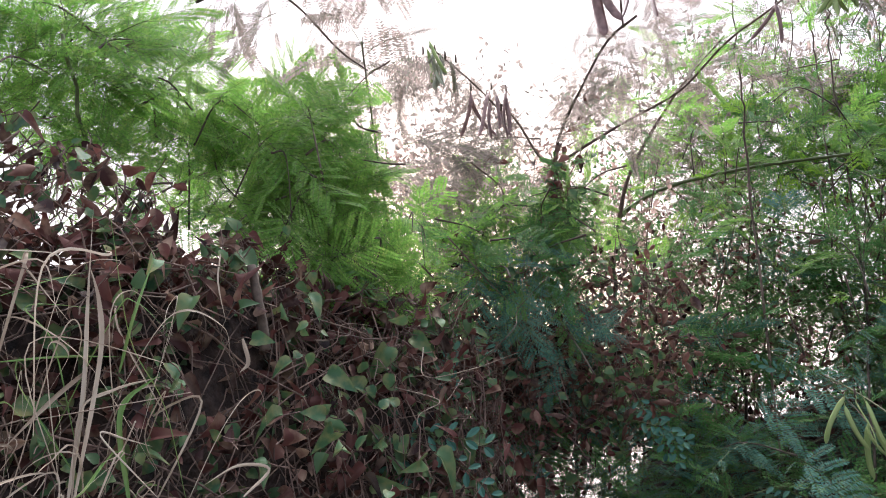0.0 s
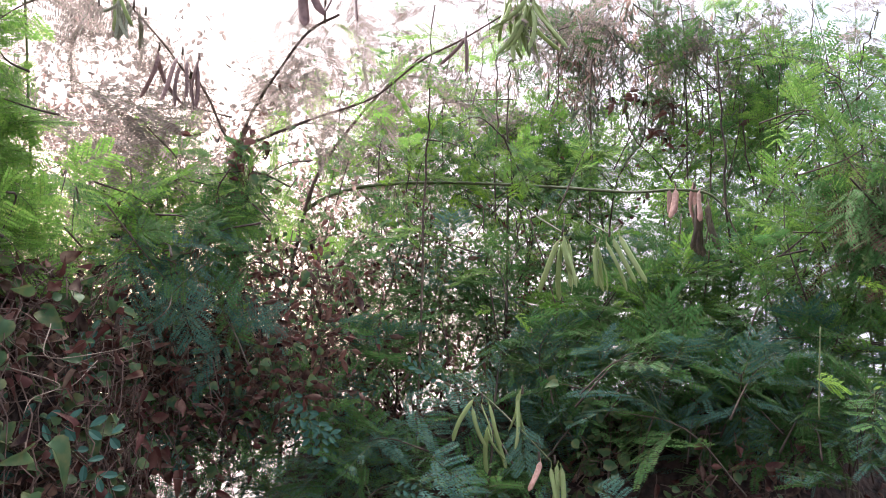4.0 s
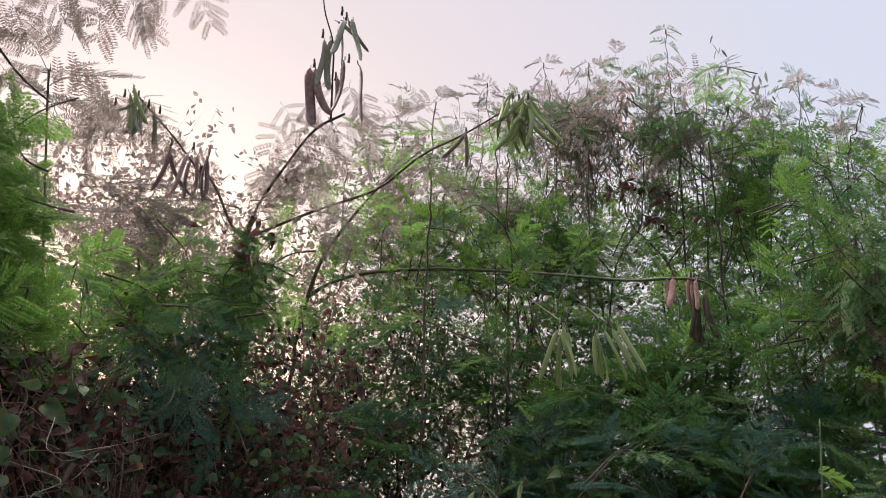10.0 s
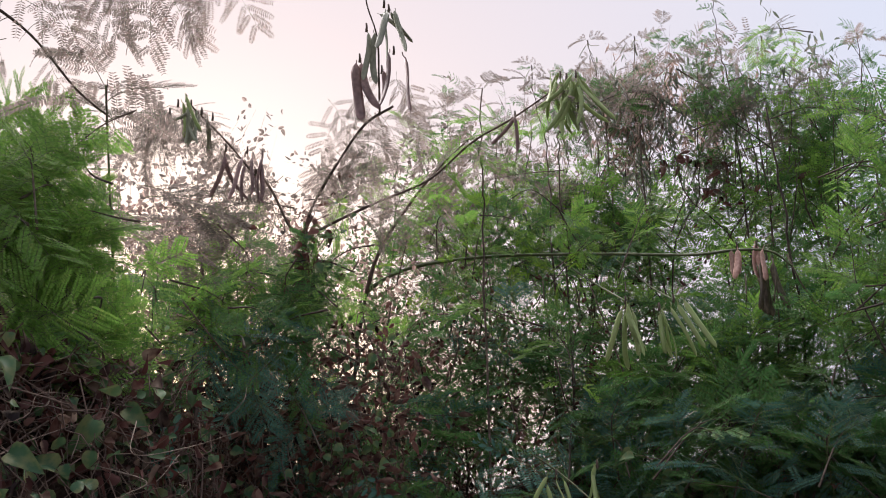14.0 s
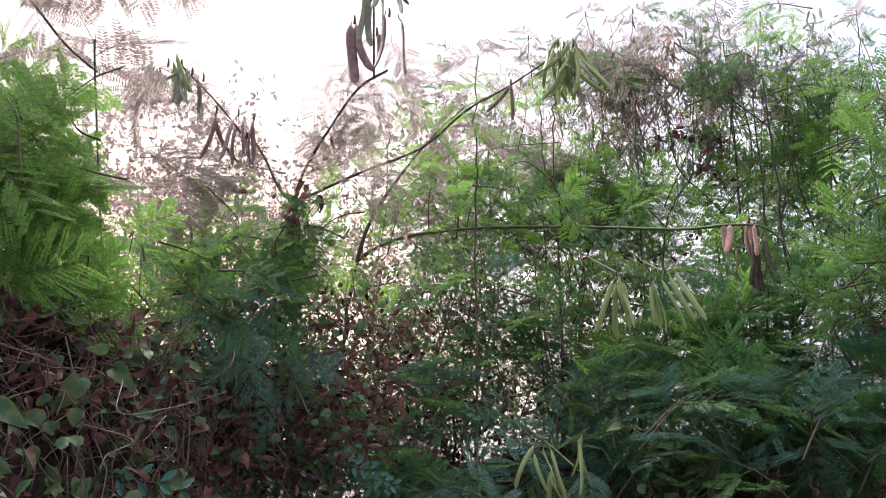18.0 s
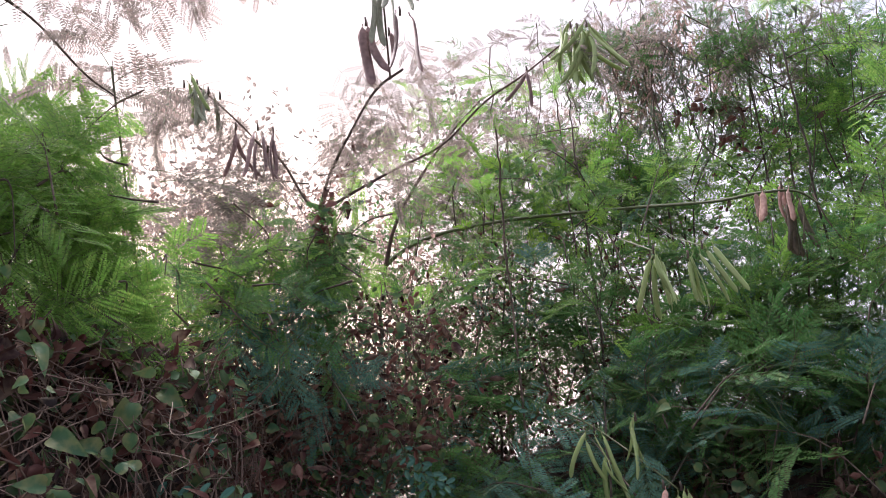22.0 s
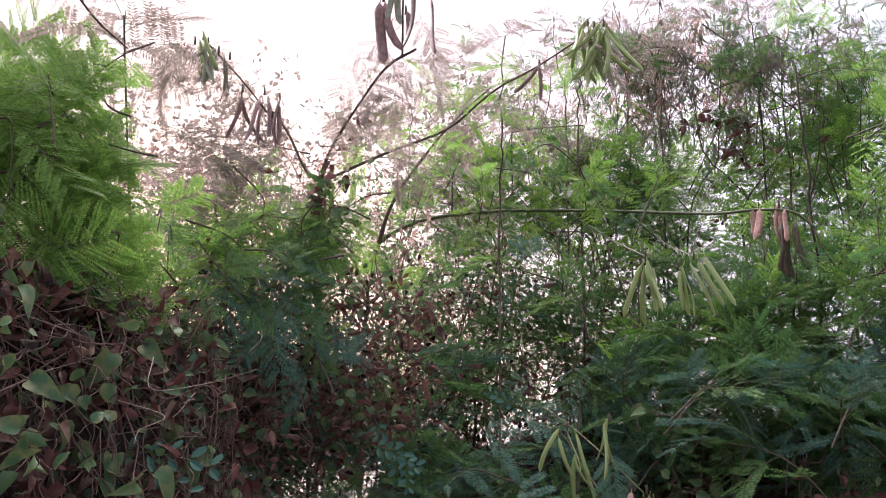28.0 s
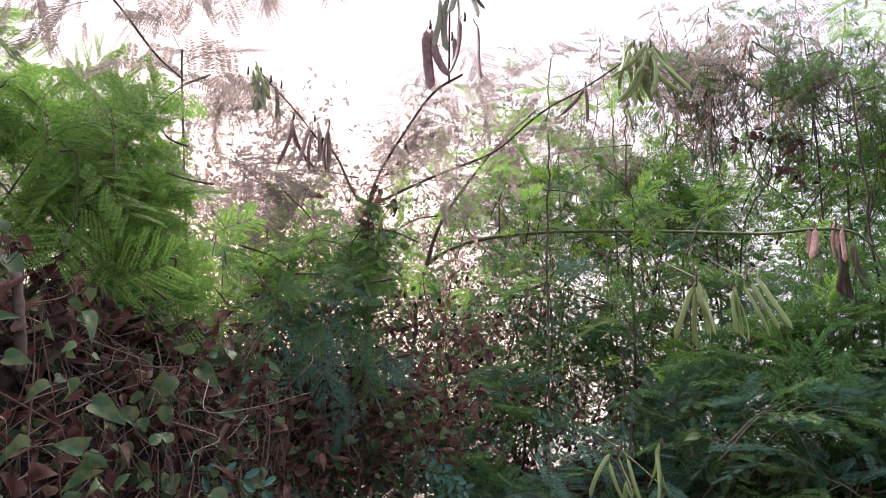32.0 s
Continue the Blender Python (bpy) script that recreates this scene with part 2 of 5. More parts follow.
def curve_points(ctrl, per=6):
    """A smooth line through the control points (Catmull-Rom)."""
    c = np.array(ctrl, float)
    c = np.vstack([2 * c[0] - c[1], c, 2 * c[-1] - c[-2]])
    out = []
    for i in range(1, len(c) - 2):
        for k in range(per):
            t = k / per
            out.append(0.5 * (2 * c[i] + (c[i + 1] - c[i - 1]) * t + (2 * c[i - 1] - 5 * c[i] + 4 * c[i + 1] - c[i + 2]) * t * t
                              + (3 * c[i] - c[i - 1] - 3 * c[i + 1] + c[i + 2]) * t ** 3))
    out.append(c[-2])
    return np.array(out)


def tube_arrays(pts, r0, r1, sides=5, knots=0.0):
    pts = np.array(pts, float)
    n = len(pts)
    tan = np.gradient(pts, axis=0)
    tan /= np.linalg.norm(tan, axis=1)[:, None] + 1e-9
    ref = np.array([0.3, 1.0, 0.2]) if abs(tan[0][1]) < 0.8 else np.array([1.0, 0.1, 0.2])
    u = np.cross(tan, ref)
    u /= np.linalg.norm(u, axis=1)[:, None] + 1e-9
    v = np.cross(tan, u)
    rad = np.linspace(r0, r1, n)
    if knots:
        rad = rad * (1 + knots * rng.uniform(-1, 1, n))
    ang = np.arange(sides) / sides * 2 * np.pi
    ring = pts[:, None] + rad[:, None, None] * (np.cos(ang)[None, :, None] * u[:, None] + np.sin(ang)[None, :, None] * v[:, None])
    faces = []
    for i in range(n - 1):
        for k in range(sides):
            faces.append((i * sides + k, i * sides + (k + 1) % sides, (i + 1) * sides + (k + 1) % sides, (i + 1) * sides + k))
    faces.append(tuple(range(sides))[::-1])
    faces.append(tuple((n - 1) * sides + k for k in range(sides)))
    return ring.reshape(-1, 3), faces


def stem(name, parent, ctrl, r0, r1, mat, sides=6, wobble=0.0, label="", knots=0.12):
    """A tapered stem through world points."""
    pts = curve_points(ctrl)
    if wobble:
        pts[1:-1] += rng.normal(0, wobble, (len(pts) - 2, 3))
    v, f = tube_arrays(pts, r0, r1, sides, knots)
    origin = np.array(ctrl[0], float)
    me = mesh_of(name, v - origin, f, [mat], smooth=True)
    return part(name, me, parent, Matrix.Translation(origin), label)


def compound_leaf(mat, pairs, rachis, pinna, leaflets, ll, lw, droop=0.35, seed=0, fold=0.15):
    """A twice-divided leaf: a drooping midrib along +X, paired side ribs, each with paired small leaflets."""
    g = np.random.default_rng(seed)
    verts, faces, index = [], [], []

    def tube(pts, r0, r1):
        v, f = tube_arrays(pts, r0, r1, 3)
        b = len(verts)
        verts.extend(v)
        faces.extend(tuple(b + i for i in q) for q in f[:-2])
        index.extend([1] * (len(f) - 2))

    s = np.linspace(0, 1, 7)
    mid = np.stack([rachis * (s - 0.12 * droop * s ** 2), rachis * 0.06 * np.sin(s * 3 + g.uniform(0, 6)), -rachis * droop * s ** 2], 1)
    tube(mid, 0.0011, 0.0005)
    for i in range(pairs):
        a = 0.22 + 0.78 * i / max(pairs - 1, 1)
        base = np.array([np.interp(a, s, mid[:, k]) for k in range(3)])
        along = np.array([1, 0, -2 * droop * a])
        along /= np.linalg.norm(along)
        size = pinna * (0.72 + 0.4 * math.sin(math.pi * (0.25 + 0.65 * a))) * g.uniform(0.88, 1.1)
        for side in (-1, 1):
            ang = radians(g.uniform(48, 68) - 18 * a)
            out = along * math.cos(ang) + np.array([0, side * math.sin(ang), g.uniform(-0.12, 0.12) + fold])
            out /= np.linalg.norm(out)
            q = np.linspace(0, 1, 4)
            sag = g.uniform(0.08, 0.3) * droop * 1.3
            rib = base + out * (size * q)[:, None] + np.array([0, 0, -1]) * (sag * size * q ** 2)[:, None]
            tube(rib, 0.0006, 0.0003)
            flat = np.cross(out, np.array([0, 0, 1.0]))
            flat /= np.linalg.norm(flat)
            nrm = np.cross(flat, out)
            k = np.arange(leaflets)
            w = 0.06 + 0.94 * (k + 0.5) / leaflets
            foot = np.stack([np.interp(w, q, rib[:, c]) for c in range(3)], 1)
            shape = np.where(w > 0.8, 1 - (w - 0.8) * 2.2, 1) * np.where(w < 0.15, 0.75, 1) * g.uniform(0.9, 1.08, leaflets)
            for sd in (-1, 1):
                tilt = np.radians(g.uniform(58, 76, leaflets))
                d = out * np.cos(tilt)[:, None] + sd * flat * np.sin(tilt)[:, None] + nrm * g.uniform(-0.22, 0.1, leaflets)[:, None]
                d /= np.linalg.norm(d, axis=1)[:, None]
                across = np.cross(d, nrm)
                L, W = (ll * shape)[:, None], (lw * shape)[:, None] * 0.5
                p0, p2 = foot, foot + d * L
                p1 = foot + d * L * 0.45 + across * W - nrm * W * 0.25
                p3 = foot + d * L * 0.45 - across * W - nrm * W * 0.25
                b = len(verts)
                verts.extend(np.stack([p0, p1, p2, p3], 1).reshape(-1, 3))
                faces.extend((b + 4 * j, b + 4 * j + 1, b + 4 * j + 2, b + 4 * j + 3) for j in range(leaflets))
                index.extend([0] * leaflets)
    return mesh_of("leaf", verts, faces, [mat, BARK_GREEN], index)


def oval_outline(length, width, n=5, heart=0.0):
    """Half outlines of a broad leaf from its base to its tip."""
    t = np.linspace(0, 1, n + 2)
    half = width / 2 * np.sin(np.pi * t ** 0.7) ** 0.9
    x = length * t - heart * length * np.exp(-((t - 0.14) / 0.1) ** 2)
    return x, half


def broad_leaf(mat, length, width, seed, fold=0.3, curl=0.3, heart=0.09, stalk=0.03, n=8):
    """A heart-shaped blade, folded on its midrib and curled, with a stalk."""
    g = np.random.default_rng(seed)
    x, half = oval_outline(length, width, n, heart)
    m = n + 2
    wav = g.uniform(-0.05, 0.05, (2, m)) * length
    mid = np.stack([length * np.linspace(0, 1, m), np.zeros(m), -curl * length * np.linspace(0, 1, m) ** 2], 1)
    verts, faces, index = list(mid), [], []
    for s, sd in enumerate((-1, 1)):
        inner = np.stack([(x + mid[:, 0]) / 2, sd * half * 0.55, mid[:, 2] + fold * half * 0.45 + wav[s] * 0.3], 1)
        edge = np.stack([x, sd * half, mid[:, 2] + fold * half - curl * half * 0.3 + wav[s]], 1)
        b = len(verts)
        verts += list(inner) + list(edge)
        for i in range(m - 1):
            for lo, hi in ((0, b), (b, b + m)):
                q = (lo + i, lo + i + 1, hi + i + 1, hi + i)
                faces.append(q if sd > 0 else q[::-1])
                index.append(0)
    v, f = tube_arrays(np.array([(-stalk, 0, 0.004), (-stalk * 0.5, 0.002, 0.003), (0, 0, 0)]), 0.0012, 0.0009, 3)
    b = len(verts)
    verts += list(v)
    faces += [tuple(b + i for i in q) for q in f[:-2]]
    index += [1] * (len(f) - 2)
    return mesh_of("leaf", verts, faces, [mat, VINE_STEM], index, smooth=True)


def pinnate_leaf(mat, pairs, rachis, ll, lw, seed):
    """A once-divided leaf with paired oval leaflets."""
    g = np.random.default_rng(seed)
    verts, faces, index = [], [], []
    s = np.linspace(0, 1, 6)
    mid = np.stack([rachis * s, rachis * 0.05 * np.sin(3 * s), -0.35 * rachis * s ** 2], 1)
    v, f = tube_arrays(mid, 0.0012, 0.0005, 3)
    verts += list(v)
    faces += f[:-2]
    index += [1] * (len(f) - 2)
    for i in range(pairs):
        a = 0.2 + 0.8 * i / (pairs - 1)
        base = np.array([np.interp(a, s, mid[:, k]) for k in range(3)])
        for side in (-1, 1):
            ang = radians(g.uniform(50, 75) - 25 * a)
            d = np.array([math.cos(ang), side * math.sin(ang), g.uniform(-0.35, 0.15)])
            d /= np.linalg.norm(d)
            ac = np.cross(d, (0, 0, 1))
            ac /= np.linalg.norm(ac)
            nr = np.cross(ac, d)
            L, W = ll * g.uniform(0.8, 1.1), lw * g.uniform(0.85, 1.1) / 2
            b = len(verts)
            for t, h in ((0, 0), (0.25, 0.7), (0.6, 1.0), (0.9, 0.6), (1, 0.0)):
                c = base + d * (0.004 + L * t)
                verts += [c - nr * 0.15 * W, c + ac * W * h + nr * 0.2 * W * h, c - ac * W * h + nr * 0.2 * W * h]
            for j in range(4):
                k = b + 3 * j
                faces += [(k, k + 1, k + 4, k + 3), (k, k + 3, k + 5, k + 2)]
                index += [0, 0]
    return mesh_of("leaf", verts, faces, [mat, BARK_GREEN], index)


def pod_mesh(mat, length, width, bend, seed, thick=0.18):
    """A flat hanging seed pod along -Z, swollen over each seed, with a short stalk and a pointed tip."""
    g = np.random.default_rng(seed)
    n = 22
    t = np.linspace(0, 1, n)
    w = width / 2 * np.minimum(1, np.minimum((t / 0.14) ** 0.6, ((1 - t) / 0.1) ** 0.6)) + 0.0008
    th = w * thick * (1 + 0.5 * np.abs(np.sin(t * math.pi * 11)))
    cx = bend * length * t ** 2
    cy = 0.05 * length * np.sin(t * 4 + g.uniform(0, 6))
    tw = g.uniform(-0.5, 0.5) * t
    verts, faces = [], []
    for i in range(n):
        for k in range(6):
            a = k / 6 * 2 * math.pi
            lx, ly = math.cos(a) * w[i], math.sin(a) * th[i]
            verts.append((cx[i] + lx * math.cos(tw[i]) - ly * math.sin(tw[i]), cy[i] + lx * math.sin(tw[i]) + ly * math.cos(tw[i]), -0.012 - length * t[i]))
    for i in range(n - 1):
        for k in range(6):
            faces.append((i * 6 + k, i * 6 + (k + 1) % 6, (i + 1) * 6 + (k + 1) % 6, (i + 1) * 6 + k))
    v, f = tube_arrays(np.array([(0, 0, 0), (0, 0.001, -0.008), (cx[0], cy[0], -0.016)]), 0.0016, 0.0014, 4)
    b = len(verts)
    verts += list(v)
    faces += [tuple(b + i for i in q) for q in f[:-2]]
    return mesh_of("pod", verts, faces, [mat], smooth=True)


def blade_arrays(ctrl, width, g):
    """A folded grass blade along a curved line."""
    pts = curve_points(ctrl, 7)
    n = len(pts)
    tan = np.gradient(pts, axis=0)
    tan /= np.linalg.norm(tan, axis=1)[:, None]
    ref = np.array([g.normal(), g.normal(), g.normal() * 0.3])
    u = np.cross(tan, ref)
    u /= np.linalg.norm(u, axis=1)[:, None] + 1e-9
    k = np.cross(u, tan)
    t = np.linspace(0, 1, n)
    w = width / 2 * np.minimum(1, (1 - t) * 2.2 + 0.06) * np.minimum(1, 0.5 + t * 3)
    a, c, b = pts + u * w[:, None] + k * (w * 0.5)[:, None], pts, pts - u * w[:, None] + k * (w * 0.5)[:, None]
    verts = np.stack([a, c, b], 1).reshape(-1, 3)
    faces = []
    for i in range(n - 1):
        j = 3 * i
        faces += [(j, j + 1, j + 4, j + 3), (j + 1, j + 2, j + 5, j + 4)]
    return verts, faces


def frame_of(at, way, up=(0, 0, 1), size=1.0, spin=0.0):
    """A matrix whose X runs along way and whose Z leans to up."""
    x = Vector(way).normalized()
    z = Vector(up)
    y = z.cross(x)
    if y.length < 1e-3:
        y = Vector((0, 1, 0)).cross(x)
    y.normalize()
    z = x.cross(y)
    m = Matrix((x, y, z)).transposed().to_4x4()
    return Matrix.Translation(Vector(at)) @ m @ Matrix.Rotation(spin, 4, "X") @ Matrix.Scale(size, 4)


def leaf_set(mat, seed, pairs=(4, 6), rachis=0.13, pinna=0.075, leaflets=13, ll=0.0105, lw=0.0032, droop=0.35, n=4):
    return [compound_leaf(mat, pairs[0] + (k % (pairs[1] - pairs[0] + 1)), rachis * (0.85 + 0.1 * k), pinna * (1.08 - 0.06 * k), leaflets + (k % 2), ll, lw,
                          droop * (0.7 + 0.25 * k), seed + k) for k in range(n)]


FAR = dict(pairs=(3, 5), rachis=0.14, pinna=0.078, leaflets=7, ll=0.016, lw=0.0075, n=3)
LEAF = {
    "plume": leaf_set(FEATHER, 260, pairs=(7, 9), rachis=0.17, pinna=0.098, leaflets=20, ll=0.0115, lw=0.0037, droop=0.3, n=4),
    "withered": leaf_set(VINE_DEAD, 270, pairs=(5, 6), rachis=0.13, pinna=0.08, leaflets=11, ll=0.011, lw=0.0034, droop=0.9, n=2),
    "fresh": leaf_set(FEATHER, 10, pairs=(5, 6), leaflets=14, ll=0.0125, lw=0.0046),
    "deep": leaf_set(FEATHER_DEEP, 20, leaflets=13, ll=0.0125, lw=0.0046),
    "blue": leaf_set(FEATHER_SHADE_BLUE, 30, pairs=(5, 6), rachis=0.15, pinna=0.085, leaflets=13, ll=0.012, lw=0.0042, droop=0.5),
    "grey": leaf_set(FEATHER_WASHED, 40, pairs=(4, 6), rachis=0.15, pinna=0.088, leaflets=14, ll=0.0138, droop=0.6, lw=0.0044),
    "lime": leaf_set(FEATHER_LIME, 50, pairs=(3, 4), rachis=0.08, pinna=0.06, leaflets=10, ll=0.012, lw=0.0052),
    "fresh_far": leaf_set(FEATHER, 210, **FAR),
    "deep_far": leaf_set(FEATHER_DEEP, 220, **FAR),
    "grey_far": leaf_set(FEATHER_WASHED, 230, droop=0.6, **FAR),
    "frond": leaf_set(FEATHER_WASHED, 240, pairs=(7, 8), rachis=0.2, pinna=0.11, leaflets=18, ll=0.015, lw=0.0052, droop=0.5, n=2),
    "big_blue": leaf_set(FEATHER_SHADE_BLUE, 250, pairs=(7, 8), rachis=0.2, pinna=0.09, leaflets=14, ll=0.0125, lw=0.0045, droop=0.45, n=3),
    "oval": [pinnate_leaf(FEATHER_SHADE_BLUE, 5 + k % 2, 0.11 + 0.01 * k, 0.026, 0.0125, 60 + k) for k in range(3)],
    "vine": [broad_leaf(VINE_GREEN, 0.028 + 0.006 * k, 0.022 + 0.004 * k, 70 + k, 0.3 + 0.35 * k, 0.3 + 0.3 * k) for k in range(4)],
    "ivy": [broad_leaf(VINE_GREEN, 0.022 + 0.005 * k, 0.018 + 0.004 * k, 75 + k, 0.2 + 0.1 * k, 0.25) for k in range(3)],
    "dead": [broad_leaf(VINE_DEAD, 0.034 + 0.004 * k, (0.026, 0.018, 0.022, 0.015)[k], 80 + k, (0.3, 1.3, -0.7, 1.9)[k], (0.4, 1.3, -0.5, 0.9)[k], heart=0.04) for k in range(4)],
    "dead_small": [broad_leaf(VINE_DEAD, 0.02 + 0.005 * k, (0.013, 0.012, 0.017)[k], 85 + k, (0.6, 1.8, -0.6)[k], (0.8, -0.4, 1.2)[k], heart=0.03) for k in range(3)],
    "litter": [broad_leaf(VINE_DEAD, 0.022 + 0.006 * k, (0.015, 0.016, 0.024, 0.017)[k], 285 + k, (0.4, 1.5, -0.7, 1.9)[k], (0.5, 1.2, -0.5, 0.9)[k], heart=0.04, n=4) for k in range(4)],
    "litter_green": [broad_leaf(VINE_GREEN, 0.022 + 0.006 * k, 0.018 + 0.005 * k, 295 + k, 0.3 + 0.3 * k, 0.3 + 0.2 * k, n=3) for k in range(3)],
}


def put_leaf(parent, kind, at, way, size=1.0, up=None, spin=0.0):
    some = LEAF[kind]
    up = up if up is not None else (rng.normal(0, 0.35), rng.normal(0, 0.35), 1)
    return part("leaf", some[int(rng.integers(len(some)))], parent, frame_of(at, way, up, size * rng.uniform(0.82, 1.18), spin))


def spray(parent, a, b, n, kind, size=1.0, arch=0.05, r=0.0025, first=0.25, mat=None, out=1.0, face=None):
    """A twig from a to b, arched, with n leaves set round its outer part."""
    a, b = np.array(a, float), np.array(b, float)
    mid = (a + b) / 2 + np.array([0, 0, arch]) + rng.normal(0, 0.015, 3)
    pts = curve_points([a, mid, b], 5)
    v, f = tube_arrays(pts, r, r * 0.35, 4, 0.15)
    parent = part("twig", mesh_of("twig", v - a, f, [mat or BARK], smooth=True), parent, Matrix.Translation(a))
    turn = rng.uniform(0, 6.28)
    kinds = kind if isinstance(kind, (list, tuple)) else [kind]
    for i in range(n):
        t = first + (1 - first) * (i + 0.6) / n
        k = t * (len(pts) - 1)
        j = min(int(k), len(pts) - 2)
        at = pts[j] + (pts[j + 1] - pts[j]) * (k - j)
        tan = pts[j + 1] - pts[j]
        tan = tan / (np.linalg.norm(tan) + 1e-9)
        turn += 2.4 + rng.normal(0, 0.3)
        side = np.cross(tan, (0.2, 0.3, 1))
        side /= np.linalg.norm(side) + 1e-9
        oth = np.cross(tan, side)
        way = tan * (0.35 + 0.5 * t) + out * (side * math.cos(turn) + oth * math.sin(turn)) + np.array([0, 0, 0.12])
        put_leaf(parent, kinds[int(rng.integers(len(kinds)))], at, way, size, None if face is None else tuple(np.array(face) + rng.normal(0, 0.35, 3)))


def fill(parent, centre, radii, sprays, per, kind, size=1.0, length=0.3, lean=(0, 0, 0.8), spread=0.6, r=0.0025, face=None):
    """Leafy twigs that end within an ellipsoid."""
    for _ in range(sprays):
        d = rng.normal(0, 1, 3)
        d *= rng.uniform(0, 1) ** (1 / 3) / np.linalg.norm(d)
        end = np.array(centre) + d * np.array(radii)
        way = np.array(lean, float) + rng.normal(0, spread, 3)
        way /= np.linalg.norm(way) + 1e-9
        spray(parent, end - way * length * rng.uniform(0.7, 1.3), end, per, kind, size, arch=rng.uniform(0.0, 0.05), r=r, face=face)


def bulk(parent, centre, radii, n, kinds, size=1.0, lean=(0, 0, 0.2), name="foliage"):
    """Leaves too many and too deep in the thicket to be told apart, joined by kind."""
    for kind in kinds:
        verts, faces, index, base = [], [], [], 0
        cache = []
        for me in LEAF[kind]:
            v = np.empty(len(me.vertices) * 3)
            me.vertices.foreach_get("co", v)
            f = np.empty(len(me.polygons) * 4, dtype=np.int32)
            me.loops.foreach_get("vertex_index", f)
            ix = np.empty(len(me.polygons), dtype=np.int32)
            me.polygons.foreach_get("material_index", ix)
            cache.append((v.reshape(-1, 3), f.reshape(-1, 4), ix))
        for _ in range(n // len(kinds)):
            d = rng.normal(0, 1, 3)
            d *= rng.uniform(0, 1) ** (1 / 3) / np.linalg.norm(d)
            way = rng.normal(0, 1, 3) * (1, 1, 0.5) + np.array(lean)
            m = np.array(frame_of(d * np.array(radii), way, (rng.normal(0, 0.4), rng.normal(0, 0.4), 1), size * rng.uniform(0.8, 1.2)))
            v, f, ix = cache[int(rng.integers(len(cache)))]
            verts.append(v @ m[:3, :3].T + m[:3, 3])
            faces.append(f + base)
            index.append(ix)
            base += len(v)
        me = mesh_of(name, np.concatenate(verts), np.concatenate(faces).tolist(), list(LEAF[kind][0].materials), np.concatenate(index))
        tagged(part(name, me, parent, Matrix.Translation(centre)), kind="stuff")


def speckle(name, label, boxes, mats, hang=False):
    """Thin far twigs with small oval leaves, too many to be told apart."""
    th = thing(name, foot(boxes[0][0][0], boxes[0][0][1]), label, "undergrowth", kind="stuff")
    for (c, half, twigs), mat in zip(boxes, mats):
        k = 15
        a = rng.uniform(-1, 1, (twigs * 4, 3)) * np.array(half) + np.array(c)
        a = a[np.argsort([noise.noise(Vector(q) * 5.5) + 0.35 * rng.normal() for q in a])[-twigs:]]
        way = rng.normal(0, 0.7, (twigs, 3)) + (0, 0, 0.5)
        way /= np.linalg.norm(way, axis=1)[:, None]
        t = np.linspace(0, 1, k)[None, :, None]
        at = (a[:, None] + way[:, None] * t * rng.uniform(0.15, 0.32, (twigs, 1, 1)) + rng.normal(0, 0.012, (twigs, k, 3))).reshape(-1, 3)
        d = rng.normal(0, 1, at.shape) + np.repeat(way, k, 0) * 0.5
        d = d * (0.45, 0.45, 0.3) + (0, 0, -0.9) if hang else d
        d /= np.linalg.norm(d, axis=1)[:, None]
        u = np.cross(d, rng.normal(0, 1, at.shape))
        u /= np.linalg.norm(u, axis=1)[:, None]
        L, W = rng.uniform(0.016, 0.032, (len(at), 1)), rng.uniform(0.0045, 0.008, (len(at), 1))
        if hang:
            L, W = L * 1.9, W * 0.72
        nn = np.cross(d, u) * W * 0.4
        v = np.stack([at, at + d * L * 0.3 + u * W + nn, at + d * L * 0.75 + u * W * 0.7 + nn, at + d * L, at + d * L * 0.75 - u * W * 0.7 + nn, at + d * L * 0.3 - u * W + nn], 1).reshape(-1, 3)
        f = [q for i in range(len(at)) for q in ((6 * i, 6 * i + 1, 6 * i + 2, 6 * i + 3), (6 * i, 6 * i + 3, 6 * i + 4, 6 * i + 5))]
        b = len(v)
        e = a + way * 0.3
        w = np.cross(way, rng.normal(0, 1, way.shape))
        w /= np.linalg.norm(w, axis=1)[:, None] / 0.0012
        x = np.cross(way, w)
        v = np.concatenate([v, np.stack([a - way * 0.12 + w, a - way * 0.12 - w * 0.5 + x, a - way * 0.12 - w * 0.5 - x, e], 1).reshape(-1, 3)])
        f += [q for i in range(twigs) for q in ((b + 4 * i, b + 4 * i + 1, b + 4 * i + 3), (b + 4 * i + 1, b + 4 * i + 2, b + 4 * i + 3), (b + 4 * i + 2, b + 4 * i, b + 4 * i + 3))]
        ix = np.zeros(len(f), dtype=np.int32)
        ix[-3 * twigs:] = 1
        tagged(part("leaves", mesh_of("leaves", v, f, [mat, BARK], ix), th, Matrix.Identity(4)), kind="stuff")


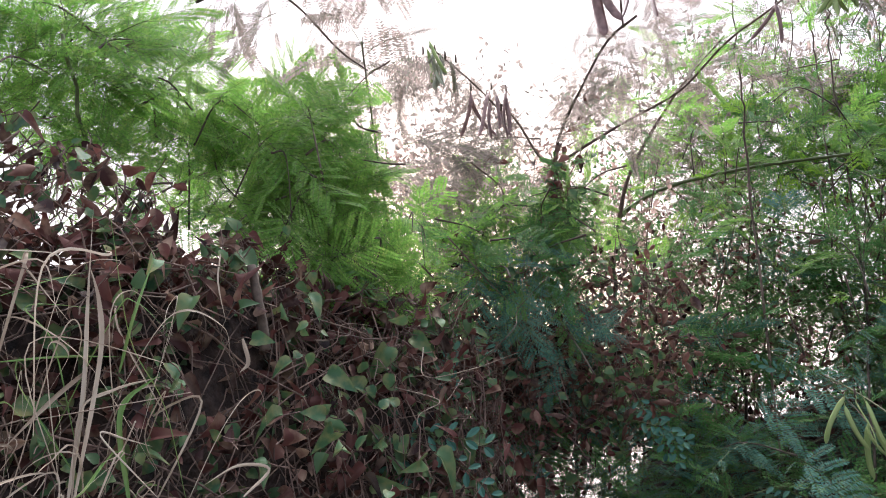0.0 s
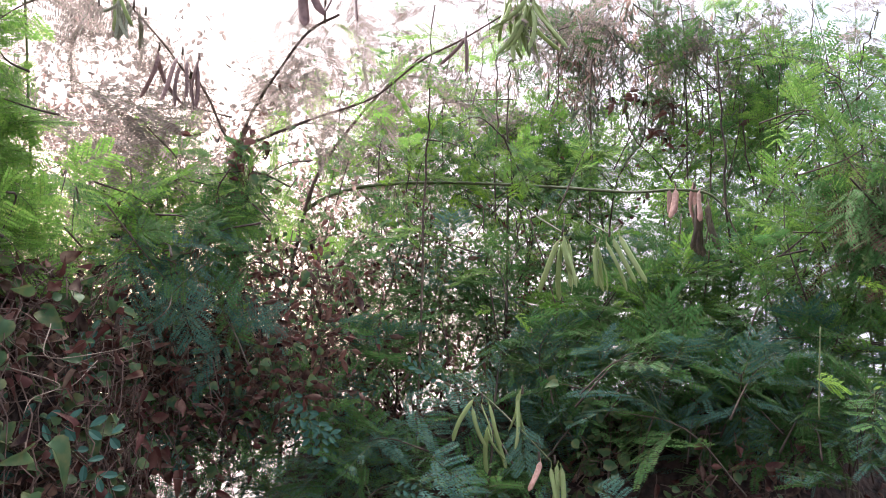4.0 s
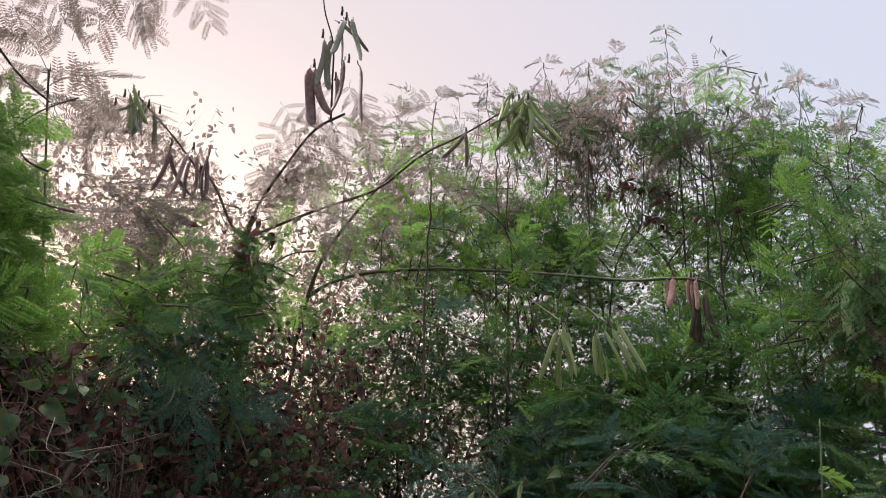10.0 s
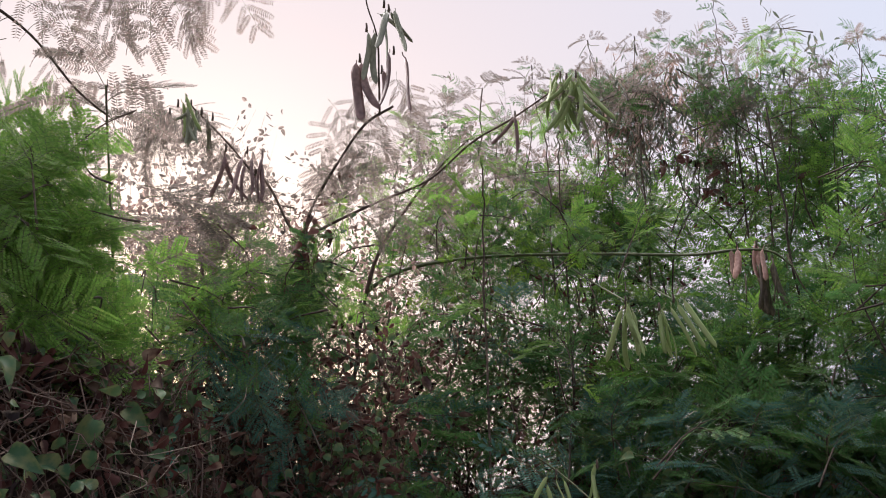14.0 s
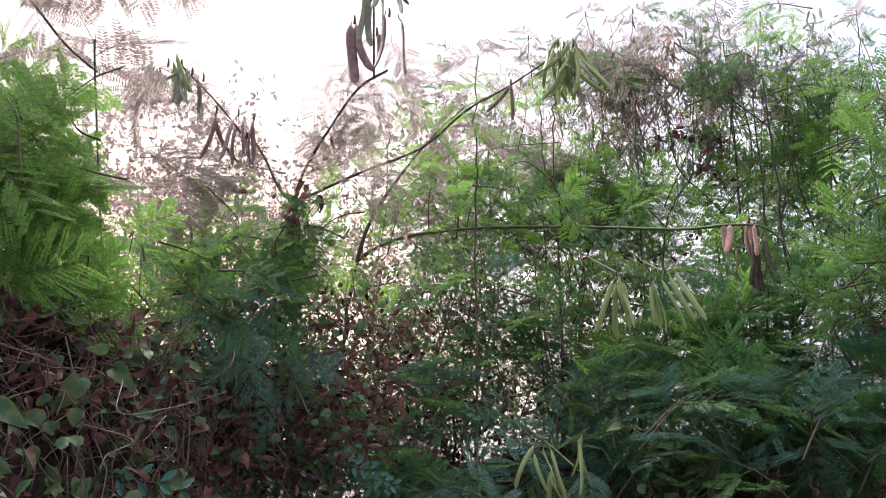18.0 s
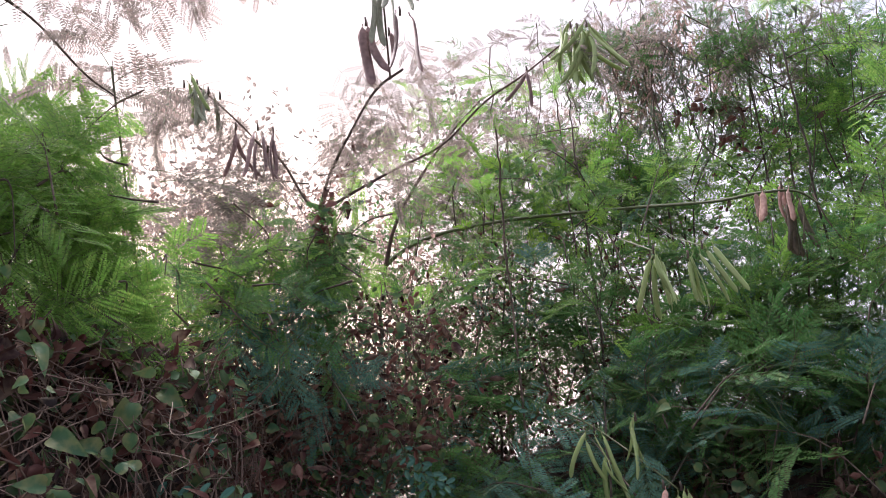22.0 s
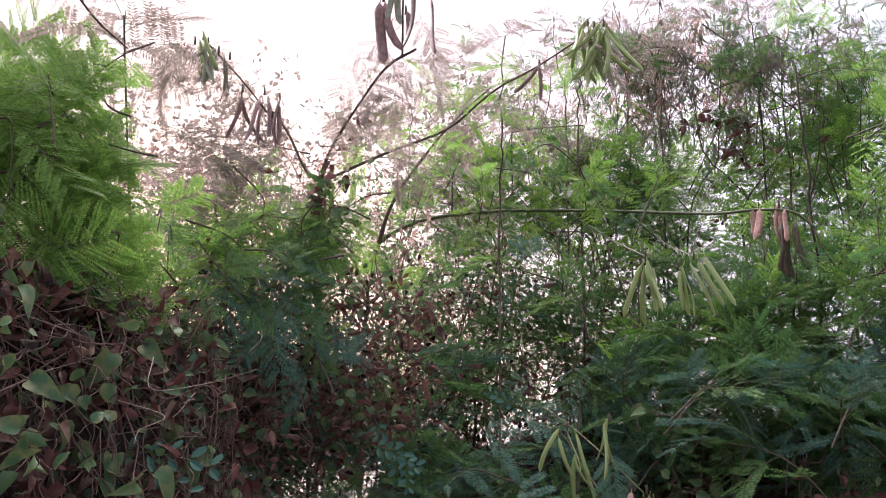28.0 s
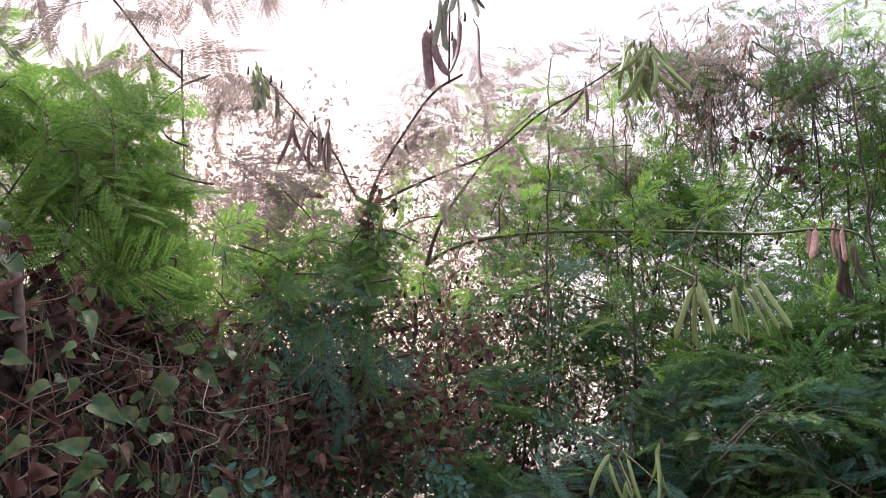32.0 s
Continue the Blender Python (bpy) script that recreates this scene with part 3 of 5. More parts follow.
def pods(parent, at, n, mat_key, length=0.15, width=0.019, spread=0.02, tilt=18):
    """A stalk from which pods hang."""
    v, f = tube_arrays(np.array([(0, 0, 0.016), (0.001, 0, 0.006), (0, 0.001, -0.004)]), 0.0022, 0.0032, 6)
    parent = part("stalk", mesh_of("stalk", v, f, [BARK], smooth=True), parent, Matrix.Translation(at))
    for _ in range(n):
        me = POD[mat_key][int(rng.integers(len(POD[mat_key])))]
        p = Vector(at) + Vector(rng.normal(0, spread, 3) * (1, 1, 0.5))
        m = Matrix.Translation(p) @ Euler((radians(rng.normal(0, tilt)), radians(rng.normal(0, tilt)), rng.normal(0, 0.55))).to_matrix().to_4x4() @ Matrix.Scale(length / 0.15 * rng.uniform(0.85, 1.12), 4)
        part("pod", me, parent, m)


POD = {
    "green": [pod_mesh(POD_GREEN, 0.15, 0.0145, b, 90 + i) for i, b in enumerate((0.12, -0.1, 0.3))],
    "pale": [pod_mesh(POD_GREEN, 0.15, 0.0125, b, 150 + i) for i, b in enumerate((0.25, -0.3, 0.4))],
    "olive": [pod_mesh(POD_OLIVE, 0.15, 0.018, b, 120 + i) for i, b in enumerate((0.12, -0.1, 0.25))],
    "slim": [pod_mesh(POD_OLIVE, 0.15, 0.0145, b, 140 + i) for i, b in enumerate((0.15, -0.15, 0.35))],
    "brown": [pod_mesh(POD_BROWN, 0.15, 0.0235, b, 100 + i) for i, b in enumerate((0.1, -0.12, 0.35))],
    "thin": [pod_mesh(POD_BROWN, 0.15, 0.013, b, 130 + i) for i, b in enumerate((0.1, -0.15, 0.5))],
    "dark": [pod_mesh(POD_DARK, 0.15, 0.024, b, 160 + i) for i, b in enumerate((0.06, -0.08, 0.12))],
    "pink": [pod_mesh(POD_PINK, 0.12, 0.024, b, 110 + i) for i, b in enumerate((0.08, -0.1, 0.2))],
}


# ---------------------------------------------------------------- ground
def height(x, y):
    """Ground under the thicket, raised in an added bank as dark backing for vines."""
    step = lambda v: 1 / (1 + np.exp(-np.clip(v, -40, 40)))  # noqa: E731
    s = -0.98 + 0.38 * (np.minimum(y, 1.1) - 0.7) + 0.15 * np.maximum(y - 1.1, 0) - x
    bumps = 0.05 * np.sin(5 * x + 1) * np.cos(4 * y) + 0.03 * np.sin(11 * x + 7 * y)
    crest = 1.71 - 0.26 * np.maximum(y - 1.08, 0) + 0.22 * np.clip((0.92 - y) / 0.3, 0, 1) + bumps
    # Added earth core that fills the vine mass as its dark backing.
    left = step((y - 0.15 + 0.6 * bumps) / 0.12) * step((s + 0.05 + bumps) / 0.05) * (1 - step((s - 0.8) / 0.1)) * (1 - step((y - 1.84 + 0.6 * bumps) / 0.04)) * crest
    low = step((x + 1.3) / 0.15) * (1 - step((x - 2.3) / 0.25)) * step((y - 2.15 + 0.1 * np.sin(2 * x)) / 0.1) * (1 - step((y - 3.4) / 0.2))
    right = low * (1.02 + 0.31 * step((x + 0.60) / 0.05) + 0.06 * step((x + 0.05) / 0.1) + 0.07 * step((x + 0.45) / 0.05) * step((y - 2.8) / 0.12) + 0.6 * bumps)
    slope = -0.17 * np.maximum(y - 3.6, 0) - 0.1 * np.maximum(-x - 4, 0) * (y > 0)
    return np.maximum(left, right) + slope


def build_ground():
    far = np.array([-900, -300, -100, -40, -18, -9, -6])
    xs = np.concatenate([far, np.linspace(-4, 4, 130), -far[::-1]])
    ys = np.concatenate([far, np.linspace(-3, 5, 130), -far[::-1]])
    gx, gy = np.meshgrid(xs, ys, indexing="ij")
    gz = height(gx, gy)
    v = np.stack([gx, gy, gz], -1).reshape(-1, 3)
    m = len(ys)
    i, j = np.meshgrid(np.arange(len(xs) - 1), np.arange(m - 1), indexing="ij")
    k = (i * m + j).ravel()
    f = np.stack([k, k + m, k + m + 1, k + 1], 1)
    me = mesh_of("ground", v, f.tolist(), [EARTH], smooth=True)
    tagged(new("ground", me), "dark brown ground under the thicket with an added bank backing the vines, falling away behind", "ground", kind="structure")


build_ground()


def foot(x, y):
    return (x, y, float(height(np.array(x), np.array(y))) - 0.01)


# ---------------------------------------------------------------- shrubs
def shrub(name, x, y, label, category="shrub", group="thicket shrubs"):
    return thing(name, foot(x, y), label, category, group)


def trunk(sh, ctrl, r0=0.012, r1=0.005, mat=None, name="stem"):
    return stem(name, sh, [tuple(sh.matrix_basis.translation), *ctrl], r0, r1, mat or BARK, wobble=0.004)


def creeper(name, label, at, group="creepers"):
    return thing(name, at, label, "vine", group)


def strand(vn, ctrl, n, kinds, size=1.0, r=0.0022, wobble=0.012, lift=0.02, face=(0.2, -1, 0.35)):
    """A vine stem with leaves that turn their faces to the open side."""
    pts = curve_points(ctrl, 7)
    pts[1:-1] += rng.normal(0, wobble, (len(pts) - 2, 3))
    v, f = tube_arrays(pts, r, r * 0.5, 4, 0.1)
    vn = part("stem", mesh_of("stem", v - pts[0], f, [VINE_STEM], smooth=True), vn, Matrix.Translation(pts[0]))
    for i in range(n):
        k = rng.uniform(0, len(pts) - 1.001)
        j = int(k)
        at = pts[j] + (pts[j + 1] - pts[j]) * (k - j) + rng.normal(0, lift, 3)
        way = np.array([rng.normal(0, 1), rng.normal(0, 0.5) - 0.3, rng.normal(-0.4, 0.6)])
        up = np.array(face) + rng.normal(0, 0.45, 3)
        put_leaf(vn, kinds[int(rng.integers(len(kinds)))], at, way, size, up=tuple(up))


def bank(y, s, off=0.0):
    """A point on the face of the left-hand bank."""
    x = -0.98 + 0.38 * (min(y, 1.1) - 0.7) + 0.15 * max(y - 1.1, 0) - s
    return np.array((x + 0.9 * off, y - 0.4 * off, float(height(np.array(x), np.array(y))) + 0.35 * off))


# The bright feathery shrub over the vine bank
sh = shrub("feathery_shrub", -1.2, 1.3, "bright green feathery shrub above the vine-covered bank")
trunk(sh, [(-1.080, 1.497, 1.803), (-1.118, 1.381, 2.071)], 0.006, 0.003)
trunk(sh, [(-1.214, 1.032, 1.842), (-1.166, 0.890, 2.062)], 0.005, 0.003, BARK_GREEN)
OPEN_SIDE = (0.55, -0.75, 0.5)
for c, n in (((-1.308, 0.900, 2.131), 2), ((-1.217, 0.950, 2.131), 2), ((-1.176, 1.050, 2.132), 2), ((-1.257, 0.900, 2.026), 2), ((-1.215, 1.000, 2.044), 2), ((-1.168, 1.100, 2.048), 2), ((-1.232, 0.950, 1.926), 1), ((-1.189, 1.050, 1.927), 2), ((-1.143, 1.150, 1.935), 2),
             ((-1.076, 1.200, 1.966), 3), ((-1.043, 1.300, 1.983), 3), ((-0.994, 1.360, 1.942), 3), ((-1.075, 1.200, 1.870), 3), ((-1.029, 1.300, 1.862), 3), ((-0.987, 1.380, 1.836), 3), ((-1.017, 1.360, 1.764), 2), ((-0.973, 1.420, 1.743), 2), ((-1.348, 0.850, 2.087), 2), ((-1.334, 0.850, 1.944), 1)):
    fill(sh, c, (0.05, 0.06, 0.045), n, 5, ["plume", "plume", "fresh"], 0.72, 0.14, (0.1, 0, 0.6), 0.7, face=OPEN_SIDE)
for c in ((-0.974, 1.420, 1.683), (-0.928, 1.460, 1.695), (-1.031, 1.380, 1.708), (-1.132, 1.100, 1.771), (-1.161, 1.050, 1.756), (-0.940, 1.460, 1.782)):
    fill(sh, c, (0.04, 0.05, 0.03), 1, 4, ["fresh", "deep"], 0.6, 0.13, (0.3, -0.2, -0.3), 0.6, face=OPEN_SIDE)
for c, n in (((-0.895, 1.300, 1.989), 2), ((-0.888, 1.340, 1.922), 2), ((-0.878, 1.360, 1.842), 2), ((-0.892, 1.380, 1.772), 2), ((-0.953, 1.150, 1.954), 2), ((-0.909, 1.200, 1.964), 2), ((-0.911, 1.220, 1.737), 2), ((-0.901, 1.120, 1.750), 1), ((-0.893, 1.280, 1.691), 2), ((-0.876, 1.380, 1.677), 2)):
    fill(sh, c, (0.04, 0.05, 0.035), n, 5, ["plume", "fresh", "fresh"], 0.66, 0.14, (0.2, 0, 0.4), 0.7, face=OPEN_SIDE)
for c in ((-0.898, 1.300, 1.636), (-0.868, 1.360, 1.613), (-0.845, 1.420, 1.651), (-0.822, 1.460, 1.613), (-0.816, 1.500, 1.706), (-0.846, 1.500, 1.774), (-0.854, 1.400, 1.587)):
    fill(sh, c, (0.04, 0.05, 0.03), 1, 5, ["fresh", "fresh", "deep"], 0.6, 0.13, (0.2, -0.2, -0.4), 0.6, face=OPEN_SIDE)
bulk(sh, (-1.404, 1.019, 2.050), (0.217, 0.200, 0.19), 55, ["fresh"], 0.8)
bulk(sh, (-1.263, 1.367, 1.940), (0.26, 0.150, 0.16), 45, ["fresh"], 0.8)
bulk(sh, (-1.052, 1.574, 1.780), (0.108, 0.100, 0.149), 12, ["fresh"], 0.9)

vn = thing("dead_creeper", bank(0.8, 0.05), "hanging tangle of dark red dead vine leaves under the shrub", "vine", "creepers")
for a, b in (((-1.150, 0.800, 1.886), (-1.119, 0.780, 1.701)), ((-1.127, 0.820, 1.880), (-1.076, 0.800, 1.691)), ((-1.103, 0.850, 1.858), (-1.045, 0.820, 1.691)), ((-1.101, 0.900, 1.834), (-1.036, 0.860, 1.687)), ((-1.165, 0.760, 1.868), (-1.122, 0.750, 1.697)), ((-1.058, 0.800, 1.770), (-1.106, 0.780, 1.684)), ((-1.107, 0.950, 1.809), (-1.012, 0.900, 1.690)), ((-1.188, 0.850, 1.826), (-1.061, 0.850, 1.739))):
    for k in range(2):
        strand(vn, [np.array(a) + rng.normal(0, 0.03, 3), (np.array(a) + np.array(b)) / 2 + rng.normal(0, 0.03, 3), b], 12, ["dead", "dead_small", "ivy"], 0.9, 0.0016, lift=0.035, face=(0.8, -0.6, 0.3))

# The slender stem beside it, with overhanging fronds
sh = shrub("slender_shrub", -0.9, 1.55, "slender shrub with one thin upright stem and overhanging fronds")
stem("trunk", sh, [(-0.877, 1.530, 1.558), (-0.879, 1.494, 1.704), (-0.883, 1.466, 1.841), (-0.882, 1.428, 1.976), (-0.868, 1.352, 2.172)], 0.0028, 0.0018, BARK_GREEN)
stem("branch", sh, [(-1.056, 1.074, 2.176), (-0.974, 1.115, 2.223), (-0.860, 1.167, 2.274), (-0.705, 1.229, 2.317), (-0.619, 1.252, 2.342)], 0.004, 0.002, BARK)
stem("branch", sh, [(-0.973, 1.112, 2.230), (-0.914, 1.186, 2.187), (-0.865, 1.259, 2.115), (-0.848, 1.341, 2.099)], 0.003, 0.0015, BARK)
for px in ((-0.860, 1.168, 2.272), (-0.810, 1.187, 2.292), (-0.759, 1.210, 2.303), (-0.705, 1.229, 2.317), (-0.639, 1.248, 2.335), (-0.599, 1.258, 2.345), (-0.923, 1.141, 2.244), (-1.002, 1.101, 2.209), (-0.964, 1.084, 2.175)):
    for k in range(2):
        put_leaf(sh, "grey", px, (rng.normal(0, 0.6), rng.normal(0, 0.3), -0.8 + rng.normal(0, 0.3)), 0.66, up=(rng.normal(0, 0.4), -1, 0.3))
for px in ((-0.931, 1.160, 2.207), (-0.896, 1.211, 2.166), (-0.945, 1.172, 2.171)):
    put_leaf(sh, "grey", px, (rng.normal(0, 1), rng.normal(0, 0.5), -0.2), 0.7, up=(0, -1, 0.5))
spray(sh, (-0.877, 1.392, 2.076), (-0.864, 1.349, 2.182), 6, "grey", 0.8, arch=0)

# The vine-wrapped stump with three arching pod branches
sh = shrub("podded_shrub", -0.64, 2.0, "shrub with arching branches hung with brown and green seed pods")
trunk(sh, [(-0.640, 2.013, 1.793), (-0.618, 1.890, 1.940), (-0.608, 1.870, 2.006)], 0.006, 0.005)
stem("branch", sh, [(-0.609, 1.870, 1.997), (-0.649, 1.870, 2.021), (-0.694, 1.860, 2.111), (-0.735, 1.850, 2.170), (-0.744, 1.855, 2.161), (-0.803, 1.815, 2.234), (-0.886, 1.763, 2.321)], 0.0042, 0.0022, BARK)
stem("branch", sh, [(-0.607, 1.870, 1.997), (-0.602, 1.860, 2.028), (-0.568, 1.820, 2.078), (-0.503, 1.740, 2.129), (-0.416, 1.637, 2.186), (-0.345, 1.613, 2.219)], 0.0046, 0.003, BARK)
stem("branch", sh, [(-0.376, 1.617, 2.199), (-0.371, 1.572, 2.272), (-0.367, 1.523, 2.340), (-0.380, 1.469, 2.387), (-0.380, 1.416, 2.431)], 0.003, 0.001, BARK)
stem("branch", sh, [(-0.609, 1.880, 1.994), (-0.567, 1.920, 2.032), (-0.454, 1.960, 2.099), (-0.339, 1.980, 2.151), (-0.277, 1.950, 2.174), (-0.179, 1.900, 2.240), (-0.066, 1.860, 2.289), (0.061, 1.800, 2.351)], 0.0042, 0.0022, VINE_STEM)
pods(sh, (-0.753, 1.822, 2.209), 4, "thin", 0.115, spread=0.03, tilt=7)
pods(sh, (-0.802, 1.802, 2.209), 2, "thin", 0.11, spread=0.012, tilt=10)
pods(sh, (-0.718, 1.837, 2.201), 3, "thin", 0.11, spread=0.015, tilt=14)
for px, n, kind, size in (((-0.921, 1.729, 2.280), 2, "slim", 0.07), ((-0.901, 1.728, 2.303), 3, "slim", 0.08), ((-0.882, 1.731, 2.316), 3, "green", 0.085), ((-0.873, 1.740, 2.306), 3, "slim", 0.09), ((-0.852, 1.757, 2.292), 3, "slim", 0.08), ((-0.829, 1.772, 2.282), 1, "slim", 0.08)):
    pods(sh, px, n, kind, size, spread=0.01, tilt=16)
pods(sh, (-0.412, 1.557, 2.306), 2, "brown", 0.125, spread=0.007, tilt=4)
pods(sh, (-0.337, 1.562, 2.323), 2, "brown", 0.125, spread=0.007, tilt=9)
pods(sh, (-0.366, 1.577, 2.286), 1, "brown", 0.075, spread=0.007, tilt=6)
pods(sh, (-0.389, 1.512, 2.353), 2, "olive", 0.1, spread=0.008, tilt=7)
pods(sh, (-0.339, 1.500, 2.388), 3, "olive", 0.115, spread=0.01, tilt=12)
pods(sh, (-0.348, 1.493, 2.397), 2, "olive", 0.07, spread=0.01, tilt=40)
pods(sh, (-0.067, 1.850, 2.284), 2, "thin", 0.10, spread=0.008, tilt=12)
pods(sh, (0.062, 1.790, 2.352), 9, "pale", 0.125, spread=0.018, tilt=20)
pods(sh, (0.092, 1.790, 2.345), 8, "pale", 0.12, spread=0.018, tilt=16)
pods(sh, (0.048, 1.800, 2.364), 5, "pale", 0.11, spread=0.015, tilt=30)
pods(sh, (0.086, 1.800, 2.363), 3, "slim", 0.085, spread=0.012, tilt=50)
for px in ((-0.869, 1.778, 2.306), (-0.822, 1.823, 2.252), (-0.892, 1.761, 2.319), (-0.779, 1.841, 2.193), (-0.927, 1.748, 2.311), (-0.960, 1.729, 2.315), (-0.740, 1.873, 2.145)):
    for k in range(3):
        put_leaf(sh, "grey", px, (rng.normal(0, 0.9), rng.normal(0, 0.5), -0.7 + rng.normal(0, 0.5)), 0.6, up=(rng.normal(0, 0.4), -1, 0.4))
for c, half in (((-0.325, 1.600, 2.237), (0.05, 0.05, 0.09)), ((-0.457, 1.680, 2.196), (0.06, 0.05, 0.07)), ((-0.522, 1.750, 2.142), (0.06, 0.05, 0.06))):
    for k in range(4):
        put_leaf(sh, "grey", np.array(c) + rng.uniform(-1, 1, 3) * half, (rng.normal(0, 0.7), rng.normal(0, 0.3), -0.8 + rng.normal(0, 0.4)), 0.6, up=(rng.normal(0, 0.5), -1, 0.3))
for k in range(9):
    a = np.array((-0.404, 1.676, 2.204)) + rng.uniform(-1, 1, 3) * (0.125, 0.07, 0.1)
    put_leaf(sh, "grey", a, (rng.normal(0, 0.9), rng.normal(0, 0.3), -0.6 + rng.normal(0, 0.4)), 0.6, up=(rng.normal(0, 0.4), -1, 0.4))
for px in ((-0.506, 1.960, 2.083), (-0.394, 1.985, 2.136), (-0.275, 1.977, 2.202), (-0.184, 1.928, 2.259), (-0.096, 1.896, 2.289), (0.019, 1.845, 2.319)):
    for k in range(4):
        put_leaf(sh, ["fresh", "grey"][k % 2], px, (rng.normal(0, 0.9), rng.normal(0, 0.4), -0.2 + rng.normal(0, 0.5)), 0.7)
for px in ((-0.509, 1.802, 2.136), (-0.526, 1.832, 2.101), (-0.545, 1.868, 2.075), (-0.578, 1.871, 2.038), (-0.493, 1.798, 2.127), (-0.561, 1.908, 1.997), (-0.597, 1.876, 2.002), (-0.659, 1.878, 2.045), (-0.793, 1.852, 2.046), (-0.736, 1.881, 2.020)):
    put_leaf(sh, "dead_small", px, (rng.normal(0, 1), rng.normal(0, 1), -0.3), 1.1, up=(rng.normal(0, 1), -1, 0.3))
for c in ((-0.739, 1.830, 1.883), (-0.660, 1.850, 1.902), (-0.567, 1.880, 1.894), (-0.767, 1.800, 1.821), (-0.669, 1.800, 1.807), (-0.591, 1.820, 1.811), (-0.481, 1.900, 1.811)):
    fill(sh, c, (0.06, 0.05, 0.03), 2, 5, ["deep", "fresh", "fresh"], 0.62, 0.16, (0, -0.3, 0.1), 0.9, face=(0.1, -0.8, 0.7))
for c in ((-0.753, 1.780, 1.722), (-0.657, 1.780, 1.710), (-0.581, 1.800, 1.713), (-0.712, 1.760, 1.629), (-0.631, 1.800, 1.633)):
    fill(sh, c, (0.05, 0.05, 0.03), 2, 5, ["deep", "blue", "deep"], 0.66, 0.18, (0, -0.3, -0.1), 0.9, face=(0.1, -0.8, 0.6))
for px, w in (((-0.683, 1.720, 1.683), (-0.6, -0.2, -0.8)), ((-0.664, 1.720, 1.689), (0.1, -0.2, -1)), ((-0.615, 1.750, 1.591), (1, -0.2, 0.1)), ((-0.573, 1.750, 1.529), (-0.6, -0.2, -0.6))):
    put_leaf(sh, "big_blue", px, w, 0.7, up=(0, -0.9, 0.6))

# Creeper that wraps the stump and the dark curtain of dead vine below it
vn = creeper("stump_creeper", "green and brown creeper wrapped round the forked stump", foot(-0.6, 1.98))
for k in range(4):
    strand(vn, [(-0.632, 1.925, 1.667), (-0.618, 1.866, 1.847), (-0.613, 1.870, 1.942), (-0.600, 1.850, 2.010)], 15, ["ivy", "ivy", "dead_small", "dead"], 0.85, lift=0.026)
strand(vn, [(-0.610, 1.870, 1.935), (-0.553, 1.870, 1.949), (-0.540, 1.860, 2.035), (-0.509, 1.840, 2.154)], 13, ["dead_small", "ivy"], 1.0, lift=0.03)
strand(vn, [(-0.704, 1.745, 1.648), (-0.709, 1.737, 1.710), (-0.677, 1.747, 1.725), (-0.658, 1.756, 1.701)], 4, ["ivy"], 0.8)

CURTAINS = [((-0.764, 1.900, 1.640), (-0.745, 1.861, 1.130), 2, 14), ((-0.640, 2.051, 1.690), (-0.609, 1.978, 1.120), 3, 18), ((-0.478, 1.980, 1.744), (-0.452, 1.940, 1.388), 12, 30), ((-0.364, 2.350, 1.699), (-0.352, 2.280, 1.371), 4, 18), ((-0.194, 2.450, 1.728), (-0.193, 2.390, 1.369), 3, 16), ((-0.086, 2.500, 1.789), (-0.056, 2.450, 1.436), 3, 16)]
for top, low, strands, leaves in CURTAINS:
    vn = creeper("dead_creeper", "curtain of dead reddish-brown vine leaves on thin hanging stems", foot(low[0], low[1] + 0.15))
    for k in range(strands):
        dx = rng.normal(0, 0.055)
        a, b = np.array(top) + (dx, rng.normal(0, 0.06), rng.uniform(-0.05, 0.06)), np.array(low) + (dx * 1.3, rng.normal(0, 0.06), 0)
        strand(vn, [a, (a + b) / 2 + rng.normal(0, 0.04, 3), b], leaves, ["dead_small", "dead_small", "dead", "ivy", "ivy"] if k % 2 == 0 else ["dead_small"], 0.85, 0.0015, lift=0.045)

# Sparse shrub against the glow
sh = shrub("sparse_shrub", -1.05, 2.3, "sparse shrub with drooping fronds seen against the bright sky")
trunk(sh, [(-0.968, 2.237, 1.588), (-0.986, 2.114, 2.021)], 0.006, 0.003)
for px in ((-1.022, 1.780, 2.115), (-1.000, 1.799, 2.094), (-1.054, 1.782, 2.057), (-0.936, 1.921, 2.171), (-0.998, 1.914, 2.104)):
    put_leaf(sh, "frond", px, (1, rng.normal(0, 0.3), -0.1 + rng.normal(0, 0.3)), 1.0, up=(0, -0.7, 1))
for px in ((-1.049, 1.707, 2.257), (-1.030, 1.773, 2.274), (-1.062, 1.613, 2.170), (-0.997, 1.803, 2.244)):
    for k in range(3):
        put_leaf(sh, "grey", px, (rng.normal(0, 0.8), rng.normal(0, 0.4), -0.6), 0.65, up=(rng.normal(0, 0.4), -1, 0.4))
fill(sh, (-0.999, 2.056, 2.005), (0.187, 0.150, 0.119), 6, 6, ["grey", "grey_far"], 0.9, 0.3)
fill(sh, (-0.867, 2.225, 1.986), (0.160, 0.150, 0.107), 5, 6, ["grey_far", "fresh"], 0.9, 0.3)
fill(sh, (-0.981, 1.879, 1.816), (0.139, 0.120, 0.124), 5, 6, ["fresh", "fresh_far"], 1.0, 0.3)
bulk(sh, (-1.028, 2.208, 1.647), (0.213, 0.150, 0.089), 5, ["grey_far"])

# The long level branch with dry pink pods at its end
sh = shrub("long_branched_shrub", -0.66, 2.8, "shrub with one long level branch ending in dry pink pods")
trunk(sh, [(-0.666, 2.795, 1.625), (-0.604, 2.710, 2.004)], 0.010, 0.007)
